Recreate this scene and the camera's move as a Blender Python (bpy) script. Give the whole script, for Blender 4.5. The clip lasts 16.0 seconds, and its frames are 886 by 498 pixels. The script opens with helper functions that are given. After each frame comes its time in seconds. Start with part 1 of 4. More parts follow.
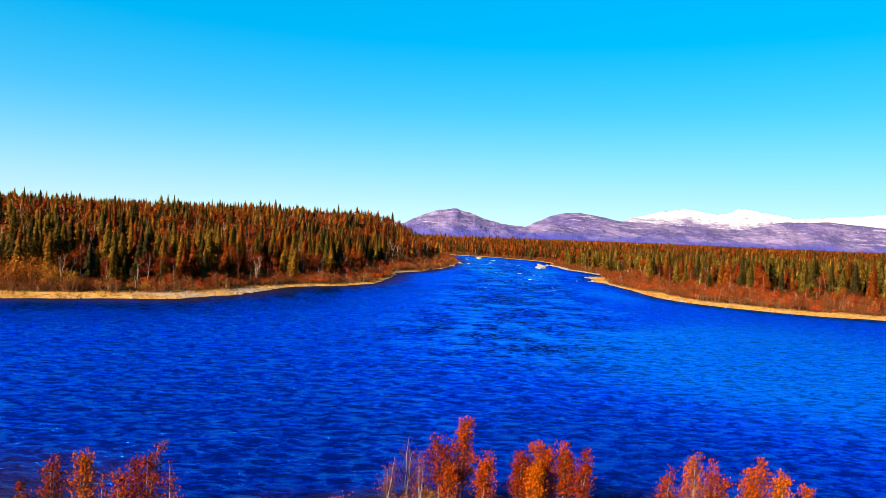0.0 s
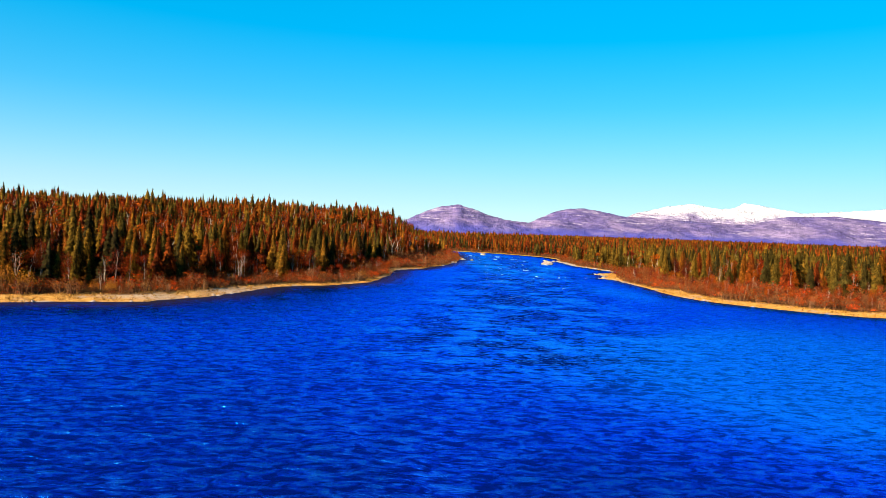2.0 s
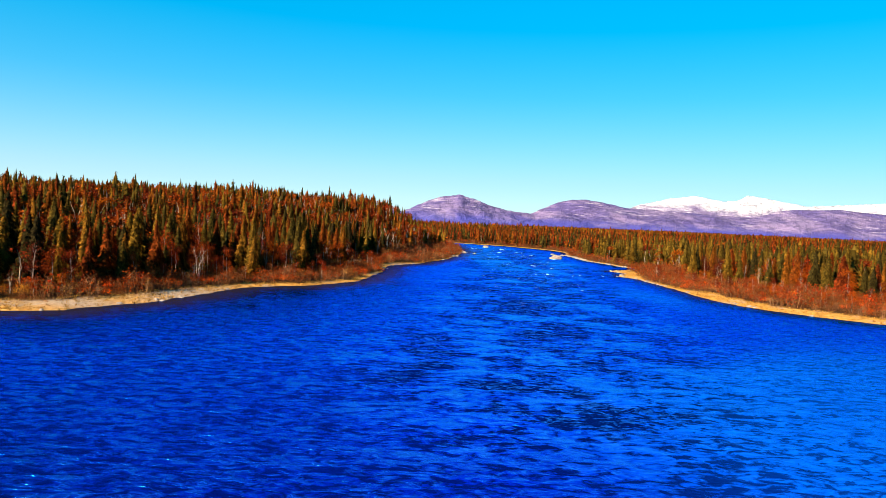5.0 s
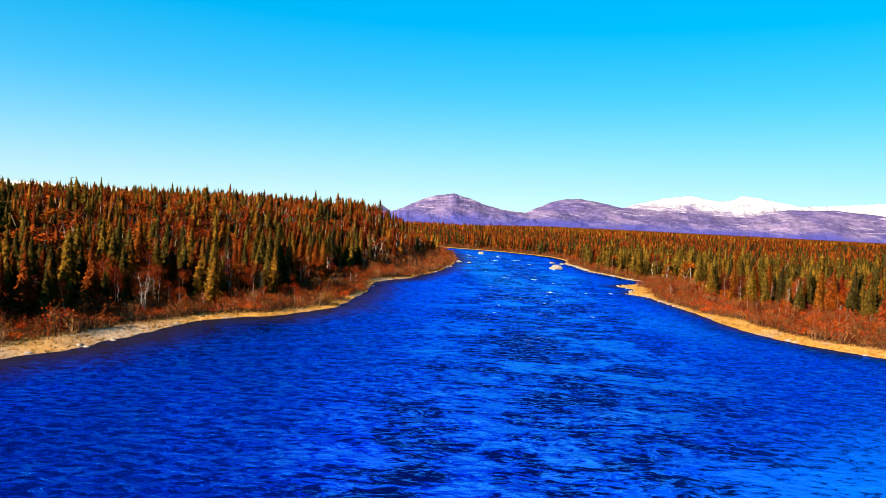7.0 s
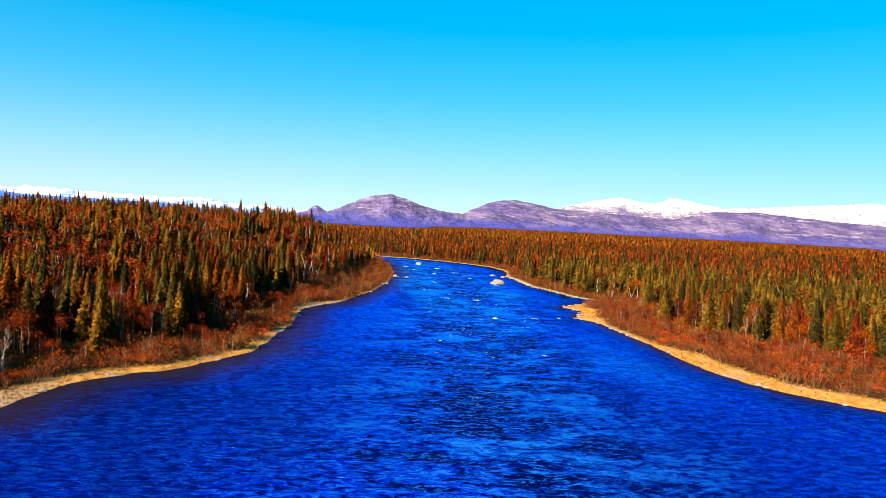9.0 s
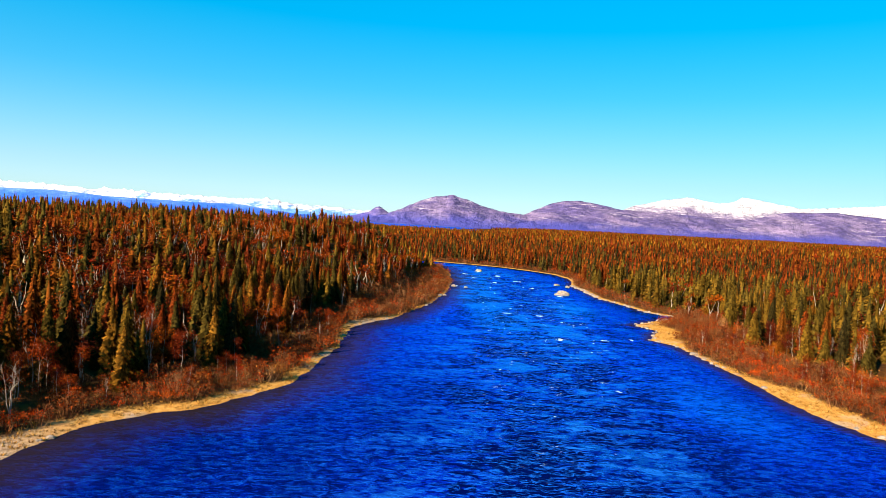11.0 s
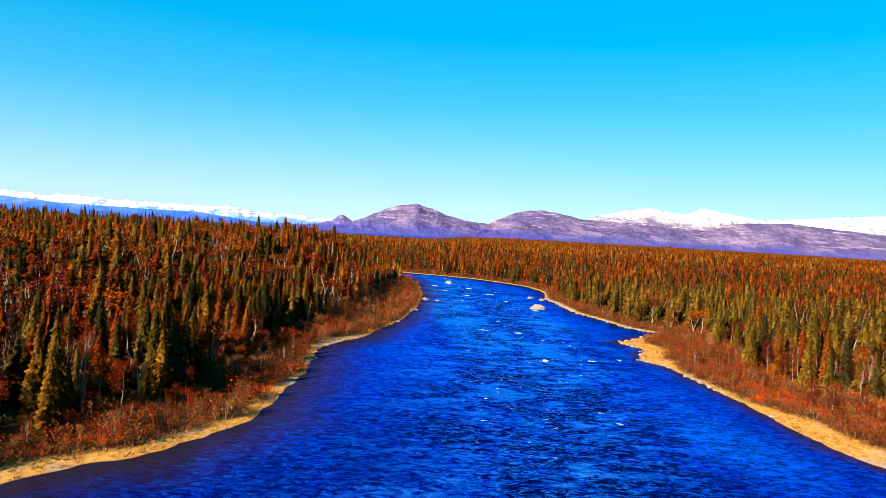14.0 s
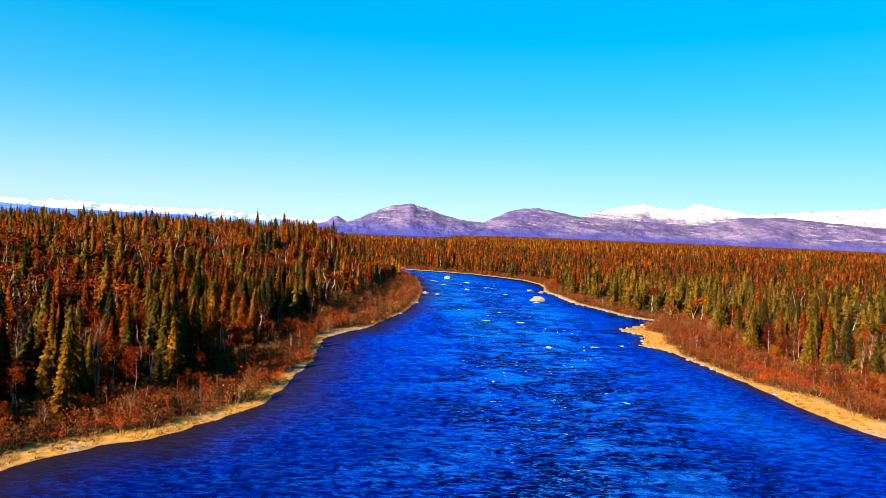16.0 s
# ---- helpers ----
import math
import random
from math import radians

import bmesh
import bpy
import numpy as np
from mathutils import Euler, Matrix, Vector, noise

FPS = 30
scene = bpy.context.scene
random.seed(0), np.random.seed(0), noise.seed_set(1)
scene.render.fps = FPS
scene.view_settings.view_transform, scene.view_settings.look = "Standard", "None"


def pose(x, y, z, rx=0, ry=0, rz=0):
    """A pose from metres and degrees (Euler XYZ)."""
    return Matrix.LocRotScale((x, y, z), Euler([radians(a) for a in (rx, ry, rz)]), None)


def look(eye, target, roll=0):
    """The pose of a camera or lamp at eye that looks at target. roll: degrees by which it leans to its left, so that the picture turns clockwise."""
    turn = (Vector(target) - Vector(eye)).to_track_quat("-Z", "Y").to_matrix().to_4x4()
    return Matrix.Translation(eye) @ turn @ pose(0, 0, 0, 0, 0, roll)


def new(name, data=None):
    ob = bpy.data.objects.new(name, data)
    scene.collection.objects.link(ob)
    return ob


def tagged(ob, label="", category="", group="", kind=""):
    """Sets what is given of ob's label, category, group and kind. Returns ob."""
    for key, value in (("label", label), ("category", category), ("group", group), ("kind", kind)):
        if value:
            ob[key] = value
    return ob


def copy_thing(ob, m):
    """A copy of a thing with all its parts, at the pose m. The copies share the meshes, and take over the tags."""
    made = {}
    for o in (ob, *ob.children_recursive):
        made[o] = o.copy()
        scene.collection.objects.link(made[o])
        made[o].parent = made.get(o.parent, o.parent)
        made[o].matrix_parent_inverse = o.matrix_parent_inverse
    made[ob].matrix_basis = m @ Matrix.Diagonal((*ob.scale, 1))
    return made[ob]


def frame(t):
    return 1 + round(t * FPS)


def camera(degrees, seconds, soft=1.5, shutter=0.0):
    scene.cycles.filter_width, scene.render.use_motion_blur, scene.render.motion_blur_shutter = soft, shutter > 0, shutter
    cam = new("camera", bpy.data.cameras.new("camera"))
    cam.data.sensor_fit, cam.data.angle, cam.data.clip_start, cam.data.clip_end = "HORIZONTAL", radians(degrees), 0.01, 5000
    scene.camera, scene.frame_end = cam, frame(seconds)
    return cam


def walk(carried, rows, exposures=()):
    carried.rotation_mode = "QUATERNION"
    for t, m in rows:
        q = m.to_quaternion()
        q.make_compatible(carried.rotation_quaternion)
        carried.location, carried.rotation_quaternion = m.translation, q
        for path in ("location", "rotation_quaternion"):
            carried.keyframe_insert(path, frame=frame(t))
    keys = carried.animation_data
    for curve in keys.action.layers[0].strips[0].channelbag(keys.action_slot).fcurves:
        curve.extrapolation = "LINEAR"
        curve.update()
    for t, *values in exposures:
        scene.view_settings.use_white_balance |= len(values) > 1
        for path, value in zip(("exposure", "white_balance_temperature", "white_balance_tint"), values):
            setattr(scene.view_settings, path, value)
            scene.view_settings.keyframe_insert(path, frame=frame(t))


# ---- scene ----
cam = camera(66.2, 16.0, soft=0.8)
PATH = [
    (0, (0.866, 2.016, 17.094), (0.865, 4.016, 17.053), 2.8),
    (0.5, (0.988, 5.98, 16.962), (0.986, 7.979, 16.92), 2.7),
    (1, (1.237, 10.23, 16.843), (1.232, 12.229, 16.798), 2.7),
    (1.5, (1.442, 14.791, 16.753), (1.433, 16.79, 16.704), 2.6),
    (2, (1.725, 18.65, 16.562), (1.714, 20.65, 16.51), 2.5),
    (2.5, (1.801, 23.208, 16.384), (1.788, 25.207, 16.327), 2.6),
    (3, (1.808, 27.757, 16.249), (1.794, 29.756, 16.186), 2.7),
    (5.5, (2.024, 54.045, 17.516), (2.012, 56.043, 17.432), 3.0),
    (6, (2.052, 59.838, 18.53), (2.043, 61.836, 18.444), 3.0),
    (6.5, (2.017, 65.56, 19.859), (2.014, 67.558, 19.773), 3.1),
    (7, (2.101, 71.363, 21.351), (2.106, 73.361, 21.266), 3.2),
    (7.5, (2.09, 76.649, 23.026), (2.106, 78.647, 22.941), 3.3),
    (8, (1.949, 81.72, 24.69), (1.993, 83.718, 24.605), 3.3),
    (8.5, (2.026, 86.405, 26.073), (2.125, 88.401, 25.993), 3.4),
    (9, (2.309, 90.772, 27.354), (2.499, 92.762, 27.279), 3.3),
    (9.5, (2.814, 94.845, 28.562), (2.927, 96.841, 28.482), 3.2),
    (9.7, (3.313, 96.407, 28.92), (3.326, 98.405, 28.835), 3.1),
    (12, (3.859, 113.837, 31.717), (3.878, 115.836, 31.635), 3.6),
    (12.5, (3.257, 116.958, 32.09), (3.307, 118.956, 32.018), 3.6),
    (13, (2.625, 119.004, 32.008), (2.702, 121.002, 31.944), 3.7),
    (13.5, (1.64, 120.241, 31.626), (1.74, 122.237, 31.568), 3.7),
    (14, (0.68, 120.726, 31.099), (0.795, 122.722, 31.047), 3.6),
    (14.5, (-0.282, 120.685, 30.557), (-0.162, 122.681, 30.513), 3.3),
    (15, (-0.947, 120.211, 29.763), (-0.828, 122.207, 29.72), 3.2),
    (15.5, (-1.224, 119.784, 29.001), (-1.098, 121.78, 28.955), 3.0),
    (16, (-1.264, 119.525, 28.333), (-1.134, 121.52, 28.281), 2.7),
]
walk(cam, [(t, look(eye, target, roll)) for t, eye, target, roll in PATH], [(0.0, 2.2), (16.0, 2.2)])

# ---- light ----
SUN_EL, SUN_AZ = 25.0, math.atan2(-0.70, -0.82)
world = bpy.data.worlds.new("sky")
scene.world = world
world.use_nodes = True
wn, wl = world.node_tree.nodes, world.node_tree.links
sky = wn.new("ShaderNodeTexSky")
sky.sky_type = "NISHITA"
sky.sun_disc = False
sky.sun_elevation = radians(SUN_EL)
sky.sun_rotation = SUN_AZ % (2 * math.pi)
sky.air_density, sky.dust_density, sky.ozone_density = 1.0, 0.0, 3.0
hsv = wn.new("ShaderNodeHueSaturation")
hsv.inputs["Saturation"].default_value = 2.05
cool = wn.new("ShaderNodeMix")
cool.data_type, cool.blend_type = "RGBA", "MULTIPLY"
cool.inputs[0].default_value = 1.0
cool.inputs[7].default_value = (0.58, 0.93, 1.17, 1)
soft = wn.new("ShaderNodeGamma")
soft.inputs["Gamma"].default_value = 0.38
wl.new(sky.outputs[0], cool.inputs[6])
wl.new(cool.outputs[2], soft.inputs["Color"])
wl.new(soft.outputs[0], hsv.inputs["Color"])
split = wn.new("ShaderNodeSeparateColor")
pale = wn.new("ShaderNodeMapRange")
pale.inputs[1].default_value, pale.inputs[2].default_value, pale.inputs[3].default_value, pale.inputs[4].default_value = 0.15, 0.85, 0.0, 0.33
veil = wn.new("ShaderNodeMix")
veil.data_type = "RGBA"
veil.inputs[7].default_value = (1.12, 1.50, 1.95, 1)
wl.new(hsv.outputs[0], split.inputs[0])
wl.new(split.outputs[0], pale.inputs[0])
wl.new(pale.outputs[0], veil.inputs[0])
wl.new(hsv.outputs[0], veil.inputs[6])
wl.new(veil.outputs[2], wn["Background"].inputs[0])
wn["Background"].inputs[1].default_value = 0.110

sun = new("sun", bpy.data.lights.new("sun", "SUN"))
sun.data.energy, sun.data.angle, sun.data.color = 5.0, radians(0.55), (1.0, 0.82, 0.56)
sun_way = Vector((math.sin(SUN_AZ) * math.cos(radians(SUN_EL)), math.cos(SUN_AZ) * math.cos(radians(SUN_EL)), math.sin(radians(SUN_EL))))
sun.matrix_world = look(sun_way * 100, (0, 0, 0))


# ---- materials ----
class Mat:
    """A node material with short helpers."""

    def __init__(self, name, rough=0.8, spec=0.2):
        self.m = bpy.data.materials.new(name)
        self.m.use_nodes = True
        self.t = self.m.node_tree
        self.b = self.t.nodes["Principled BSDF"]
        self.b.inputs["Roughness"].default_value = rough
        self.b.inputs["Specular IOR Level"].default_value = spec

    def node(self, kind, **inputs):
        n = self.t.nodes.new(kind)
        for k, v in inputs.items():
            self.put(n.inputs[k.replace("_", " ")], v)
        return n

    def put(self, socket, v):
        if hasattr(v, "is_output"):
            self.t.links.new(v, socket)
        else:
            socket.default_value = v

    def math(self, op, a, b=0.0, c=0.0):
        n = self.t.nodes.new("ShaderNodeMath")
        n.operation = op
        for i, v in enumerate((a, b, c)):
            self.put(n.inputs[i], v)
        return n.outputs[0]

    def place(self, scale=(1, 1, 1)):
        n = self.node("ShaderNodeMapping")
        self.t.links.new(self.node("ShaderNodeNewGeometry").outputs["Position"], n.inputs["Vector"])
        n.inputs["Scale"].default_value = scale
        return n.outputs[0]

    def noise(self, scale, detail=4.0, rough=0.55, at=None, distort=0.0):
        n = self.node("ShaderNodeTexNoise", Scale=scale, Detail=detail, Roughness=rough, Distortion=distort)
        self.t.links.new(at or self.place(), n.inputs["Vector"])
        return n.outputs["Fac"]

    def step(self, v, a, b, lo=0.0, hi=1.0):
        n = self.t.nodes.new("ShaderNodeMapRange")
        n.interpolation_type = "SMOOTHSTEP"
        for i, w in enumerate((v, a, b, lo, hi)):
            self.put(n.inputs[i], w)
        return n.outputs[0]

    def ramp(self, v, stops, hard=False):
        n = self.t.nodes.new("ShaderNodeValToRGB")
        e = n.color_ramp.elements
        n.color_ramp.interpolation = "CONSTANT" if hard else "LINEAR"
        while len(e) < len(stops):
            e.new(0.5)
        for s, (p, c) in zip(e, stops):
            s.position, s.color = p, (*c, 1)
        self.put(n.inputs[0], v)
        return n.outputs[0]

    def mix(self, f, a, b, how="MIX"):
        n = self.t.nodes.new("ShaderNodeMix")
        n.data_type, n.blend_type = "RGBA", how
        self.put(n.inputs[0], f)
        for s, v in ((n.inputs[6], a), (n.inputs[7], b)):
            self.put(s, (*v, 1) if isinstance(v, tuple) else v)
        return n.outputs[2]

    def attr(self, name):
        n = self.t.nodes.new("ShaderNodeAttribute")
        n.attribute_name = name
        return n.outputs["Fac"]

    def colour(self, v):
        self.put(self.b.inputs["Base Color"], v)
        return self

    def bump(self, h, strength, distance):
        n = self.node("ShaderNodeBump", Strength=strength, Distance=distance)
        self.t.links.new(h, n.inputs["Height"])
        self.t.links.new(n.outputs[0], self.b.inputs["Normal"])
        return self


def leafy(name, stops, rough=0.75, low=0.2, high=1.45):
    """Foliage: a hue for each plant, and a lighter or darker value for each spray of leaves."""
    m = Mat(name, rough, 0.0)
    who = m.math("FRACT", m.math("ADD", m.attr("tint"), m.node("ShaderNodeObjectInfo").outputs["Random"]))
    spray = m.node("ShaderNodeNewGeometry").outputs["Random Per Island"]
    c = m.ramp(who, stops)
    c = m.mix(1.0, c, m.ramp(spray, [(0, (low, 0.9 * low, 0.85 * low)), (0.6, (0.72, 0.72, 0.68)), (1, (high, 0.95 * high, 0.83 * high))]), "MULTIPLY")
    return m.colour(c).m


SPRUCE = leafy("spruce_needles", [(0, (0.018, 0.014, 0.006)), (0.2, (0.034, 0.025, 0.006)), (0.42, (0.068, 0.042, 0.007)), (0.58, (0.098, 0.052, 0.007)), (0.74, (0.108, 0.036, 0.005)), (0.88, (0.095, 0.020, 0.004)), (1, (0.072, 0.012, 0.004))], 0.75, 0.25, 1.35)
BIRCH = leafy("birch_leaves", [(0, (0.05, 0.010, 0.005)), (0.35, (0.10, 0.013, 0.004)), (0.6, (0.16, 0.024, 0.004)), (0.8, (0.19, 0.042, 0.004)), (1, (0.13, 0.010, 0.004))], 0.75, 0.4, 1.25)
SHRUB = leafy("shrub_leaves", [(0, (0.045, 0.014, 0.006)), (0.3, (0.085, 0.022, 0.005)), (0.5, (0.14, 0.019, 0.003)), (0.75, (0.19, 0.016, 0.003)), (0.86, (0.15, 0.040, 0.006)), (1, (0.18, 0.080, 0.018))], 0.75, 0.28, 1.35)
SAPLING = leafy("orange_birch_leaves", [(0, (0.14, 0.012, 0.002)), (0.35, (0.22, 0.028, 0.002)), (0.6, (0.31, 0.062, 0.002)), (0.8, (0.25, 0.034, 0.002)), (1, (0.13, 0.011, 0.003))], 0.75, 0.22, 1.25)
RED = leafy("red_dwarf_birch_leaves", [(0, (0.20, 0.020, 0.003)), (0.5, (0.44, 0.034, 0.003)), (1, (0.42, 0.070, 0.004))])
YELLOW = leafy("golden_willow_leaves", [(0, (0.27, 0.105, 0.010)), (0.5, (0.34, 0.140, 0.014)), (1, (0.28, 0.070, 0.008))])
GRASS = leafy("dry_grass", [(0, (0.24, 0.115, 0.02)), (0.5, (0.33, 0.175, 0.04)), (0.8, (0.27, 0.16, 0.05)), (1, (0.18, 0.065, 0.012))])
GREY = leafy("grey_twigs", [(0, (0.060, 0.024, 0.012)), (0.5, (0.11, 0.046, 0.020)), (1, (0.19, 0.100, 0.050))], 0.75, 0.4, 1.3)


def bark_material(name, pale, dark, scale):
    m = Mat(name, 0.85, 0.0)
    at = m.place((1, 1, 0.35))
    f = m.step(m.noise(scale, 5, 0.6, at), 0.52, 0.66)
    c = m.mix(f, pale, dark)
    c = m.mix(m.noise(0.6, 3), c, m.mix(0.5, c, dark))
    m.colour(c).bump(m.noise(scale * 2, 4, 0.6, at), 0.5, 0.02)
    return m.m


BIRCH_BARK = bark_material("birch_bark", (0.25, 0.20, 0.165), (0.045, 0.03, 0.022), 3.0)
SPRUCE_BARK = bark_material("spruce_bark", (0.07, 0.045, 0.03), (0.03, 0.02, 0.016), 6.0)


def ground_material():
    """Pale gravel at the waterline, dry grass on the bank, dark heath and moss under the trees."""
    m = Mat("riverbank_ground", 0.95, 0.0)
    shore, width = m.attr("shore"), m.attr("beach")
    wobble = m.math("MULTIPLY", m.math("SUBTRACT", m.noise(0.25, 4), 0.5), 3.0)
    d = m.math("ADD", shore, wobble)
    heath = m.ramp(m.noise(0.35, 6, 0.65), [(0.3, (0.02, 0.012, 0.008)), (0.5, (0.05, 0.022, 0.008)), (0.62, (0.09, 0.034, 0.009)), (0.75, (0.045, 0.034, 0.009))])
    straw = m.ramp(m.noise(0.9, 6, 0.7), [(0.3, (0.20, 0.085, 0.018)), (0.5, (0.34, 0.17, 0.04)), (0.7, (0.42, 0.25, 0.08))])
    gravel = m.ramp(m.noise(3.5, 6, 0.7), [(0.3, (0.14, 0.09, 0.06)), (0.55, (0.29, 0.21, 0.15)), (0.75, (0.40, 0.32, 0.25))])
    c = m.mix(m.math("MAXIMUM", m.step(m.noise(0.12, 3), 0.54, 0.68), m.attr("gravel")), straw, gravel)
    c = m.mix(m.step(m.math("SUBTRACT", d, width), -1.0, 1.5), c, heath)
    wet = m.step(shore, -0.6, 0.7)
    c = m.mix(wet, (0.05, 0.035, 0.022), c)
    m.colour(c).bump(m.noise(1.6, 7, 0.7), 0.8, 0.3)
    return m.m


def water_material():
    """Clear deep river: the sky in its ripples, dark blue below, foam in the rapids. Crests are paled for air and
    painted sky light, troughs painted dark.
    """
    m = Mat("river_water", 0.5, 0.0)
    at = m.place((0.62, 1.0, 1.0))
    long = m.place((0.36, 1.0, 1.0))
    rapid, sheen = m.attr("rapid"), m.attr("sheen")
    big = m.noise(0.22, 4, 0.6, at, 1.0)
    chop = m.noise(1.05, 5, 0.62, m.place((0.5, 1.0, 1.0)), 0.8)
    fine = m.noise(2.6, 3, 0.6, at, 0.4)
    surge = m.noise(0.16, 4, 0.62, m.place((0.40, 1.0, 1.0)), 1.0)
    gust = m.noise(0.020, 4, 0.6, m.place((1.0, 0.4, 1.0)), 0.9)
    net = m.noise(1.0, 3, 0.55, long, 1.2)
    ridge = m.math("MAXIMUM", m.math("SUBTRACT", 1.0, m.math("MULTIPLY", m.math("ABSOLUTE", m.math("SUBTRACT", net, 0.5)), 15.0)), 0.0)
    ridge = m.math("MULTIPLY", ridge, m.step(chop, 0.40, 0.60))
    # dark depth; random tone, plus pale sky sheen and dark patches painted by place
    tone = m.math("ADD", m.step(gust, 0.38, 0.64, 0.0, 0.6), sheen)
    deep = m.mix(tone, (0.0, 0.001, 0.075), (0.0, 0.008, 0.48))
    deep = m.mix(m.step(sheen, 0.3, 1.1, 0.0, 0.85), deep, (0.0, 0.11, 0.75))
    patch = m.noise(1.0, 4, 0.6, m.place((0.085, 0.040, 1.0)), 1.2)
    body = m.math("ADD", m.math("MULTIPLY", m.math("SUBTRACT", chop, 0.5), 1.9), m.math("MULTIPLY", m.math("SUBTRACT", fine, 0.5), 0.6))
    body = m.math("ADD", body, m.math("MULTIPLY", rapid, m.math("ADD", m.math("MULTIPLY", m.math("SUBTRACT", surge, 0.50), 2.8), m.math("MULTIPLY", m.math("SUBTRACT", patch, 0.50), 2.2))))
    # wave shading painted into the colour: dark troughs, then paler crests and streaks
    trough_shade = m.math("MULTIPLY", m.step(body, -0.20, 0.12, 1.0, 0.0), m.step(rapid, 0.0, 0.6, 0.88, 0.98))
    deep = m.mix(trough_shade, deep, (0.0, 0.001, 0.025))
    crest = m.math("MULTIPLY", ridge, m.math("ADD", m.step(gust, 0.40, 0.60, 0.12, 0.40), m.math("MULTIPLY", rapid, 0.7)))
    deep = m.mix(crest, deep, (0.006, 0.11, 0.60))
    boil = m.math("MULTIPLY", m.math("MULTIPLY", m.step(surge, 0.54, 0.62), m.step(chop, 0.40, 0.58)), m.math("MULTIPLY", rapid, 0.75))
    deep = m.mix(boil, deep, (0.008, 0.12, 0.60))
    # brown bed near the banks, with the dark forest reflection painted in
    deep = m.mix(m.math("MULTIPLY", m.attr("shallow_shade"), 0.9), deep, (0.012, 0.008, 0.008))
    foam = m.math("MULTIPLY", m.step(m.noise(0.9, 6, 0.72, m.place((0.55, 1.0, 1.0)), 0.6), 0.63, 0.68), m.math("MULTIPLY", m.step(rapid, 0.6, 1.0), m.attr("shoal")))
    foam = m.math("MAXIMUM", foam, m.step(m.math("ADD", m.noise(1.1, 6, 0.75, m.place((0.6, 1.0, 1.0)), 0.8), m.math("MULTIPLY", m.math("SUBTRACT", m.attr("foam"), 1.0), 0.6)), 0.40, 0.46))
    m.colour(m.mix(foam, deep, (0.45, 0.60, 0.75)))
    h = m.math("ADD", m.math("MULTIPLY", big, m.math("ADD", 0.9, m.math("MULTIPLY", rapid, 0.8))), m.math("ADD", m.math("MULTIPLY", chop, 0.8), m.math("ADD", m.math("MULTIPLY", fine, 0.22), m.math("MULTIPLY", ridge, 0.12))))
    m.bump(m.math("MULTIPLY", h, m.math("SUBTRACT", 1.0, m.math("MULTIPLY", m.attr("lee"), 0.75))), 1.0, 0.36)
    gloss = m.node("ShaderNodeBsdfGlossy")
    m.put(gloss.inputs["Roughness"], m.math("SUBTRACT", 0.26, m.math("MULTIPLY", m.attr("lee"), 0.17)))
    # pale horizon light on the wave crests, painted as a gloss tint
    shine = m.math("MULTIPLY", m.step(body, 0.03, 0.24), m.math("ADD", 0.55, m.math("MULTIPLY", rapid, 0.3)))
    m.put(gloss.inputs["Color"], m.mix(shine, m.mix(m.step(sheen, 0.15, 1.1, 0.0, 0.75), (0.0, 0.135, 1.0), (0.008, 0.34, 1.0)), (0.03, 0.43, 1.0)))
    edge = m.node("ShaderNodeFresnel", IOR=1.33)
    m.t.links.new(m.b.inputs["Normal"].links[0].from_socket, gloss.inputs["Normal"])
    both = m.node("ShaderNodeMixShader")
    dull = m.math("SUBTRACT", 1.0, m.math("MULTIPLY", trough_shade, m.step(rapid, 0.1, 0.7, 0.70, 0.86)))
    # gloss is cut along the banks too, for the painted forest reflection
    m.put(both.inputs[0], m.math("MINIMUM", 0.95, m.math("MULTIPLY", m.math("MULTIPLY", edge.outputs[0], 3.0), m.math("MULTIPLY", m.math("SUBTRACT", 1.0, foam), m.math("MULTIPLY", dull, m.math("SUBTRACT", 1.0, m.math("MULTIPLY", m.attr("shallow_shade"), 0.85)))))))
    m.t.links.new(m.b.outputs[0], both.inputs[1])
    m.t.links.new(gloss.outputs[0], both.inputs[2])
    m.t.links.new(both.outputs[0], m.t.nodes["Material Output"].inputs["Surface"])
    return m.m


def rock_material(name, pale, dark, scale=1.2):
    m = Mat(name, 0.85, 0.25)
    c = m.ramp(m.noise(scale, 7, 0.65), [(0.3, dark), (0.6, pale), (0.8, tuple(min(1, v * 1.25) for v in pale))])
    m.colour(c).bump(m.noise(scale * 3, 7, 0.65), 0.6, 0.08)
    return m.m


